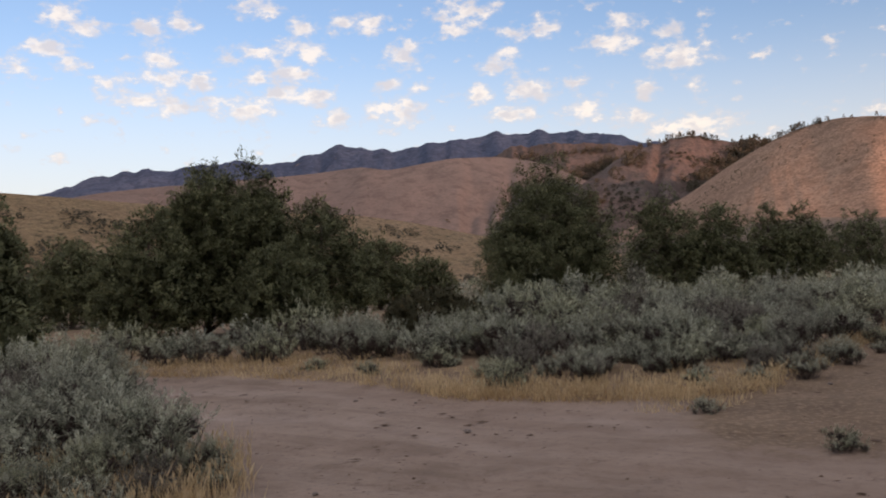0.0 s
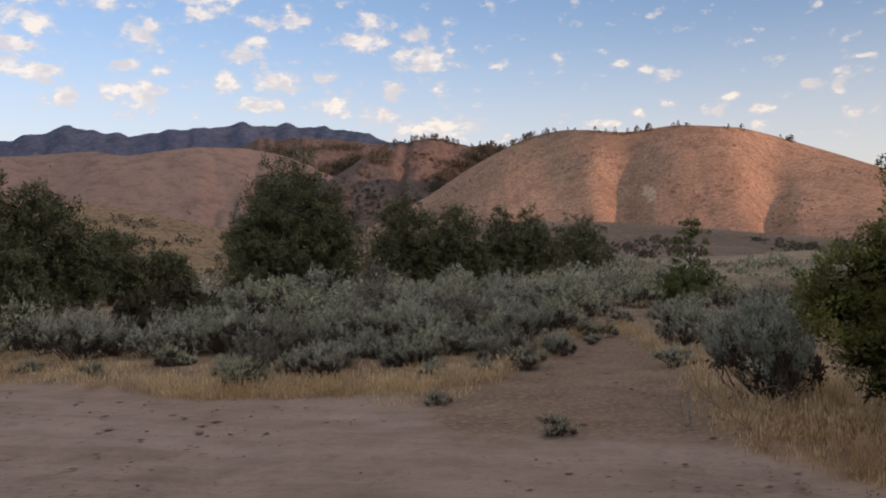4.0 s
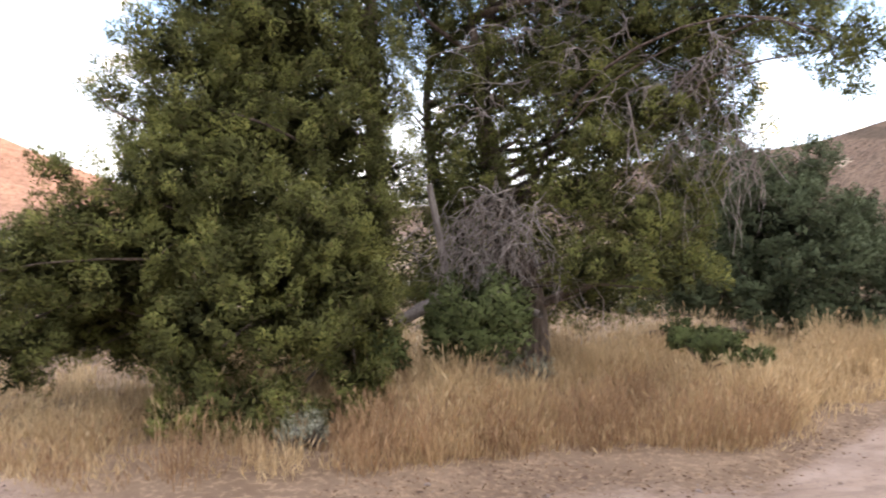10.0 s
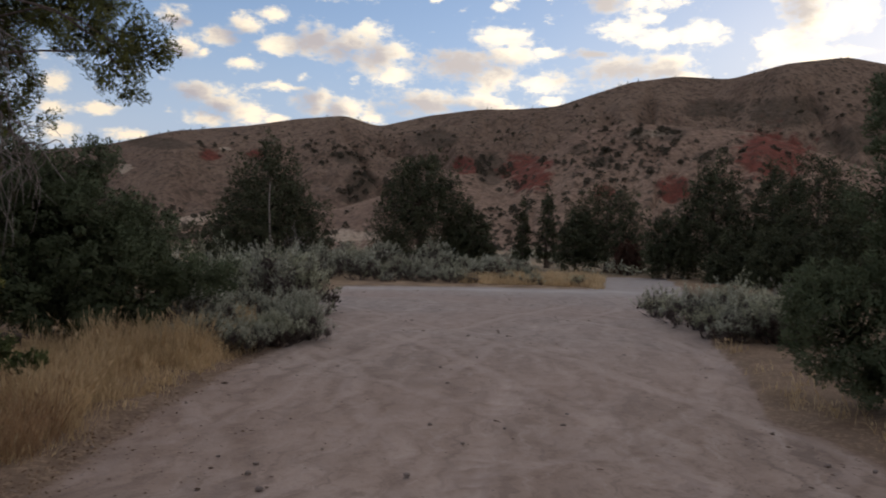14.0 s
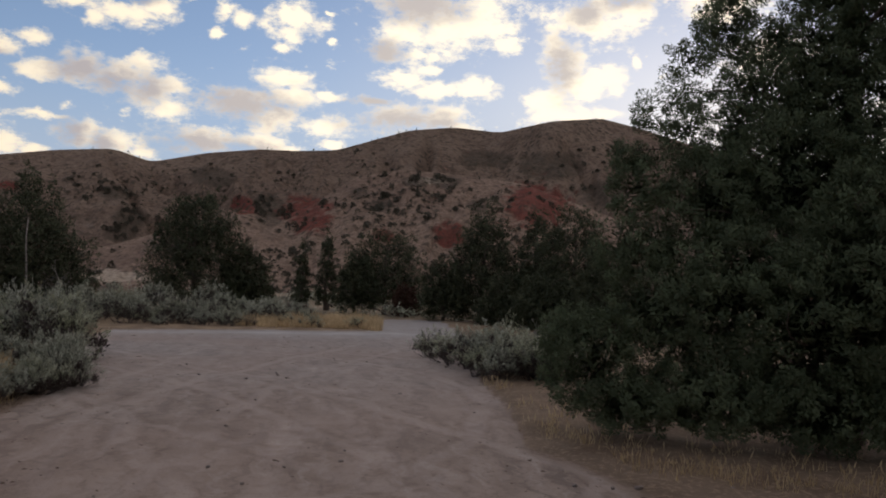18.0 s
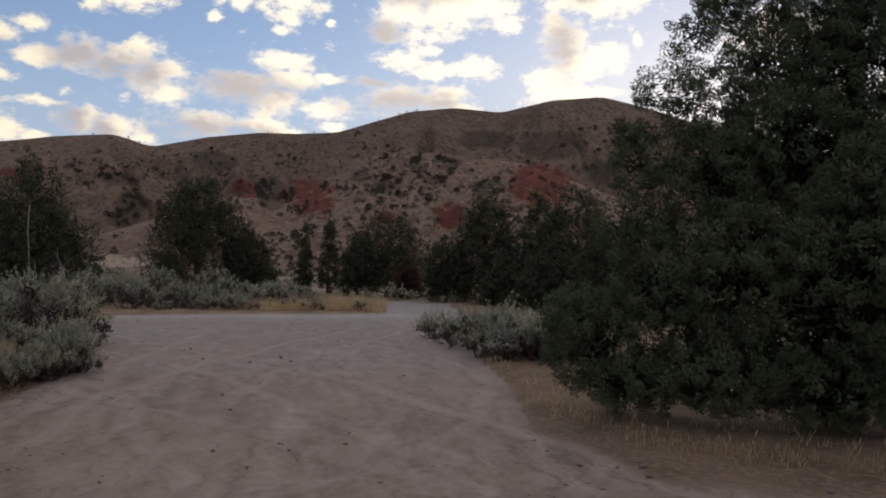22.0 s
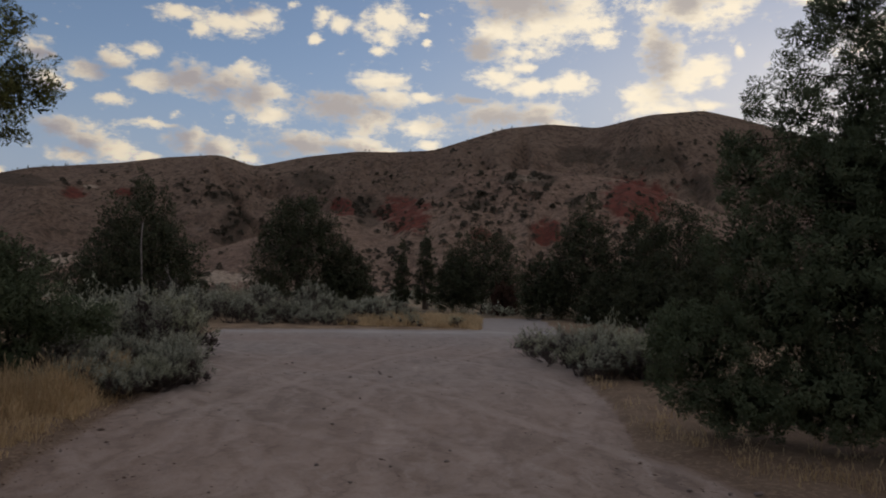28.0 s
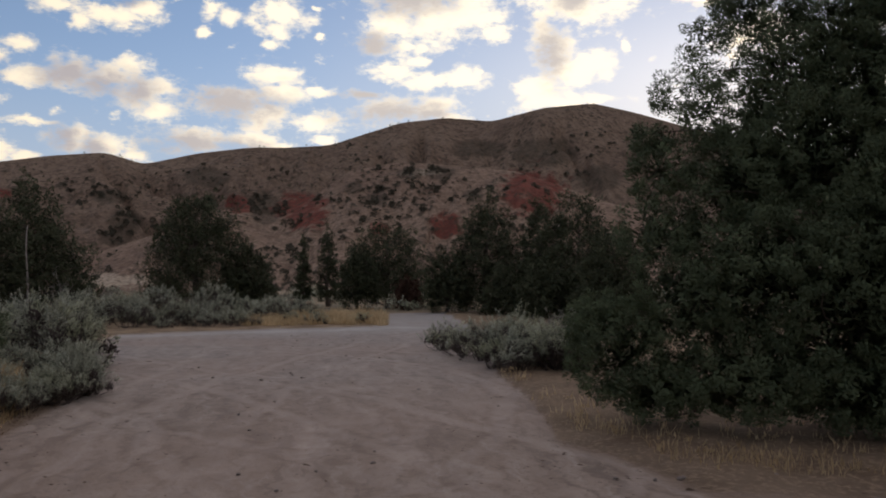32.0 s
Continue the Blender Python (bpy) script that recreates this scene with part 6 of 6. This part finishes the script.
def crest_trees(name, label, hill, bands, height, seed):
    """Small dark trees that stand along a crest."""
    _, az, R, z = hill
    g = np.random.default_rng(seed)
    top = int(R.shape[0] * 0.75) - 2
    a = np.concatenate([g.uniform(lo, hi, n) for lo, hi, n in bands])
    j = np.clip(np.searchsorted(az, a), 0, len(az) - 1)
    c = np.stack([R[top, j] * np.sin(np.radians(az[j])), R[top, j] * np.cos(np.radians(az[j])), z[top, j]], 1)
    h = height * g.uniform(0.4, 1.2, len(c))
    who = np.repeat(np.arange(len(c)), 40)
    u = g.random(len(who))
    d = unit(g.normal(size=(len(who), 3)))
    p = c[who] + d * (h[who] * 0.24 * (1.05 - u))[:, None] + np.array([0, 0, 1.0]) * (h[who] * u * 0.9)[:, None]
    V, F = sprigs(p, unit(d + np.array([0, 0, 0.6])), h[who] * 0.24, h[who] * 0.07, g)
    tagged(new(name, mesh_np(name, V, F, M_SCRUB)), label, "trees", kind="stuff")


crest_trees("sunlit_hill_trees", "row of small dark trees along the sunlit crest", LIT, [(20.5, 24.5, 46), (24.5, 30, 16), (30, 31.8, 9), (32.5, 34, 6), (36, 37.5, 5), (39, 40.2, 7)], 7.0, 21)
crest_trees("rocky_hill_trees", "dark trees along the rocky crest", ROCKY, [(13, 18.5, 46), (18.5, 23, 24)], 11.0, 22)
crest_trees("range_crest_trees", "few tiny bushes along the mountain crest", RANGE, [(94, 101, 26), (107, 111, 6), (116, 142, 26)], 1.5, 23)


# ---------------------------------------------------------------- dry grass
def grass_field(name, label, spots, blades, height, seed, heads=0.3, mat=None):
    """Tufts of bent dry stalks, some with seed heads."""
    g = np.random.default_rng(seed)
    c = np.array([place(a, r) for a, r, _ in spots])
    s = np.array([q for _, _, q in spots])
    who = np.repeat(np.arange(len(c)), blades)
    n = len(who)
    p = c[who] + np.stack([g.normal(0, 0.07, n), g.normal(0, 0.07, n), np.full(n, -0.02)], 1)
    lean = g.normal(0, 0.22, (n, 2))
    h = height * s[who] * g.uniform(0.45, 1.1, n)
    side = unit(np.concatenate([g.normal(size=(n, 2)), np.zeros((n, 1))], 1))
    w = g.uniform(0.0012, 0.0028, n)[:, None] * (1 + 0.1 * np.linalg.norm(c[who][:, :2], axis=1))[:, None]
    mid = p + np.stack([lean[:, 0] * h * 0.35, lean[:, 1] * h * 0.35, h * 0.55], 1)
    tip = p + np.stack([lean[:, 0] * h, lean[:, 1] * h, h * 0.95], 1)
    V = np.stack([p - side * w, p + side * w, mid + side * w, mid - side * w, mid - side * w, mid + side * w, tip + side * w * 0.3, tip - side * w * 0.3], 1).reshape(-1, 3)
    F = np.arange(len(V)).reshape(-1, 4)
    k = g.random(n) < heads
    hv, hf = sprigs(tip[k] - np.array([0, 0, 0.02]), np.stack([lean[k][:, 0], lean[k][:, 1], np.full(k.sum(), 0.8)], 1), g.uniform(0.05, 0.11, k.sum()), g.uniform(0.003, 0.006, k.sum()) * (1 + 0.08 * np.linalg.norm(c[who][k][:, :2], axis=1)), g)
    F = np.concatenate([F, hf + len(V)])
    V = np.concatenate([V, hv])
    tagged(new(name, mesh_np(name, V, F, mat or M_GRASS)), label, "grass", kind="stuff")


gg = np.random.default_rng(99)
verge = []
for _ in range(5200):
    a = gg.uniform(34, 104)
    e = float(road_edge(a))
    r = e + abs(gg.normal(0, 1)) * 2.6 + 0.12
    dense = 0.5 + 0.5 * fractal(np.array([a * 0.25]), np.array([r * 0.6]), 3, 4)[0]
    if 52 < a < 67 and r < 7.0 and gg.random() < 0.65:
        continue
    if r < e + 7.5 and gg.random() < (0.15 + dense) * (0.45 if a < 55 else 1.0):
        verge.append((a, r, min(1.0, 0.28 + (r - e) * 0.5) * gg.uniform(0.55, 1.2) * (0.6 + 0.7 * dense) * (0.5 if a < 54 else 1.0)))
grass_field("grass_verge", "tall straw-coloured dry grass under the junipers", verge, 26, 0.50, 8)
stalks = []
for _ in range(1500):
    a = gg.uniform(38, 93)
    r = float(road_edge(a)) + abs(gg.normal(0, 1)) * 1.3 + 0.05
    dense = 0.5 + 0.5 * fractal(np.array([a * 0.3]), np.array([r * 0.7]), 3, 8)[0]
    if gg.random() < (dense + 0.1) * (0.25 if a < 64 else 1.0):
        stalks.append((a, r, gg.uniform(0.5, 1.25) * (0.6 if a < 54 else 1.0)))
grass_field("brome_stalks", "reddish-brown dry seed stalks along the front of the verge", stalks, 12, 0.40, 12, 0.7, M_STALK)
strip = []
for _ in range(1500):
    a = gg.uniform(-22, 33)
    e = float(road_edge(a))
    r = e + abs(gg.normal(0, 1)) * (2.2 if a < -2 else 0.8)
    if r < e + 6:
        strip.append((a, r, gg.uniform(0.2, 0.7)))
strip += [(a, r, q) for a, r, q in ((gg.uniform(13, 42), gg.uniform(7.0, 17.0), gg.uniform(0.15, 0.45)) for _ in range(800)) if r > float(road_edge(a)) - 0.6]
grass_field("grass_strip", "short dry golden grass along the road edge", strip, 12, 0.36, 9, 0.25)
right = [(a, float(road_edge(a)) + abs(gg.normal(0, 1)) * 1.2, gg.uniform(0.2, 0.6)) for a in gg.uniform(132.6, 170, 170)]
right += [(a, gg.uniform(32.0, 41), gg.uniform(0.5, 1.2)) for a in gg.uniform(117.5, 127, 1000)]
right += [(a, gg.uniform(5.0, 8.2), gg.uniform(0.4, 0.8)) for a in gg.uniform(-36, -14, 500)]
grass_field("grass_tufts", "dry yellow grass tufts under shrubs", right, 12, 0.42, 10, 0.25)


# ---------------------------------------------------------------- loose stones, clods and sticks
def stone_mesh(seed):
    g = np.random.default_rng(seed)
    bm = bmesh.new()
    bmesh.ops.create_icosphere(bm, subdivisions=1, radius=1)
    for v in bm.verts:
        v.co *= g.uniform(0.7, 1.15)
        v.co.z *= 0.6
    me = bpy.data.meshes.new("stone")
    bm.to_mesh(me)
    bm.free()
    me.materials.append(M_STONE)
    return me


STONES = [stone_mesh(i) for i in range(4)]
gp = np.random.default_rng(55)
for i in range(150):
    a = gp.uniform(-25, 165)
    r = gp.uniform(3.2, min(float(road_edge(a)), 20.0))
    s = gp.uniform(0.012, 0.04)
    ob = tagged(new("stone", STONES[i % 4]), "small pale stone lying on the dirt road", "stone", "stones on the road")
    ob.matrix_basis = pose(*place(a, r, s * 0.3), 0, 0, gp.uniform(0, 360)) @ Matrix.Diagonal((s, s * gp.uniform(0.7, 1.3), s, 1))


def clods(name, label, n, seed, lo, hi, mat):
    """Crumbs of earth, droppings and grit strewn over the dirt."""
    g = np.random.default_rng(seed)
    base = np.array([(1, 0, 0), (-1, 0, 0), (0, 1, 0), (0, -1, 0), (0, 0, 1), (0, 0, -0.4)], float)
    tri = np.array([(0, 2, 4), (2, 1, 4), (1, 3, 4), (3, 0, 4)])
    a = g.uniform(-30, 170, n)
    r = 3.0 + (np.minimum(road_edge(a), 30) - 3.0) * g.random(n) ** 0.8
    s = g.uniform(lo, hi, n) * (0.6 + 0.05 * r)
    x, y = r * np.sin(np.radians(a)), r * np.cos(np.radians(a))
    c = np.stack([x, y, ground_height(x, y) + 0.004], 1)
    V = c[:, None] + base[None] * s[:, None, None] * g.uniform(0.5, 1.4, (n, 6, 1)) * np.stack([g.uniform(0.8, 2.6, n), g.uniform(0.7, 1.5, n), np.full(n, 0.35)], 1)[:, None]
    F = tri[None] + 6 * np.arange(n)[:, None, None]
    tagged(new(name, mesh_np(name, V.reshape(-1, 3), F.reshape(-1, 3), mat)), label, "debris", kind="stuff")


clods("dark_clods", "dark crumbs of earth and droppings on the dirt road", 3000, 61, 0.004, 0.013, M_CLOD)
clods("dropped_bark", "dark scraps of bark and dung on the dirt road", 900, 64, 0.008, 0.03, M_CLOD)
clods("pale_gravel", "pale gravel grains on the dirt road", 1400, 62, 0.005, 0.014, M_STONE)


def verge_litter(name, label, n, seed):
    """Bark, twigs and seed husks strewn along the foot of the grass."""
    g = np.random.default_rng(seed)
    a = g.uniform(44, 112, n)
    r = road_edge(a) + g.normal(-0.3, 0.55, n)
    x, y = r * np.sin(np.radians(a)), r * np.cos(np.radians(a))
    c = np.stack([x, y, ground_height(x, y) + 0.03], 1)
    d = np.concatenate([g.normal(size=(n, 2)), g.normal(0, 0.25, (n, 1))], 1)
    size = g.uniform(0.008, 0.042, n)
    V, F = sprigs(c, d, size, size * g.uniform(0.06, 0.22, n), g)
    tagged(new(name, mesh_np(name, V, F, M_LITTER)), label, "litter", kind="stuff")


verge_litter("bark_litter", "brown bark scraps and twigs along the grass verge", 9000, 66)


# fallen limbs under the old juniper, a bleached stone in the grass
def fallen_limb(az, r, az2, r2, rad, lift, label, mat):
    a, b = np.array(place(az, r, lift)), np.array(place(az2, r2, lift))
    ob = new("fallen_limb", mesh_np("fallen_limb", *tubes([bent(a, b, 9, 0.02, 0.02, rad, rad * 0.55)], 8), mat, smooth=True))
    return tagged(ob, label, "dead wood")


fallen_limb(72.0, 8.7, 76.5, 8.9, 0.07, 0.22, "bleached grey fallen limb under the juniper", M_GREYWOOD)
fallen_limb(73.5, 8.4, 77.0, 8.8, 0.05, 0.08, "bleached grey fallen limb in dry grass", M_GREYWOOD)
fallen_limb(68.5, 8.6, 71.5, 9.0, 0.06, 0.12, "broken pale limb lying beside the trunk", M_GREYWOOD)
fallen_limb(84.0, 12.0, 91.5, 12.6, 0.06, 0.25, "dark fallen log lying behind the dry grass", M_BARK)
snag = tagged(new("bare_trunk", mesh_np("bare_trunk", *tubes([bent(place(104.7, 35.4), place(104.6, 35.4, 3.9), 8, 0, 0.012, 0.06, 0.02)], 8), M_GREYWOOD, smooth=True)), "thin bare standing trunk in front of a juniper", "dead trunk")
dead = thing("dead_shrub", place(106.2, 36.5), "leafless grey dead shrub beside the junipers", "shrub")
for i in range(16):
    g = np.random.default_rng(300 + i)
    tip = np.array([g.normal(0, 1.0), g.normal(0, 0.5), g.uniform(0.6, 2.0)])
    p, rad = bent((g.normal(0, 0.1), 0, 0), tip, 6, 0.12, 0.08, 0.035, 0.008, g)
    twigs = [(p, rad)] + [bent(p[j], p[j] + g.normal(0, 0.3, 3), 4, 0.1, 0.1, 0.012, 0.004, g) for j in (4, 6, 7)]
    part("branch", mesh_np("branch", *tubes(twigs, 4), M_GREYWOOD, smooth=True), dead)
white = tagged(new("stone", STONES[1]), "bleached white stone in dry grass", "stone")
white.matrix_basis = pose(*place(41.5, 7.3, 0.03), 0, 0, 30) @ Matrix.Scale(0.05, 4)
for az, r, s in ((33.5, 8.0, 1), (35.5, 8.6, 2), (37.5, 7.6, 3)):
    g = np.random.default_rng(s)
    a = np.array(place(az, r))
    paths = [bent(a, a + g.normal(0, 0.3, 3) * np.array([1, 1, 0]) + np.array([0, 0, g.uniform(0.2, 0.5)]), 5, 0.1, 0.08, 0.006, 0.002, g) for _ in range(5)]
    tagged(new("dry_weed", mesh_np("dry_weed", *tubes(paths, 4), M_GREYWOOD)), "bare pale dry weed stalks in sparse grass", "weed", "weeds")
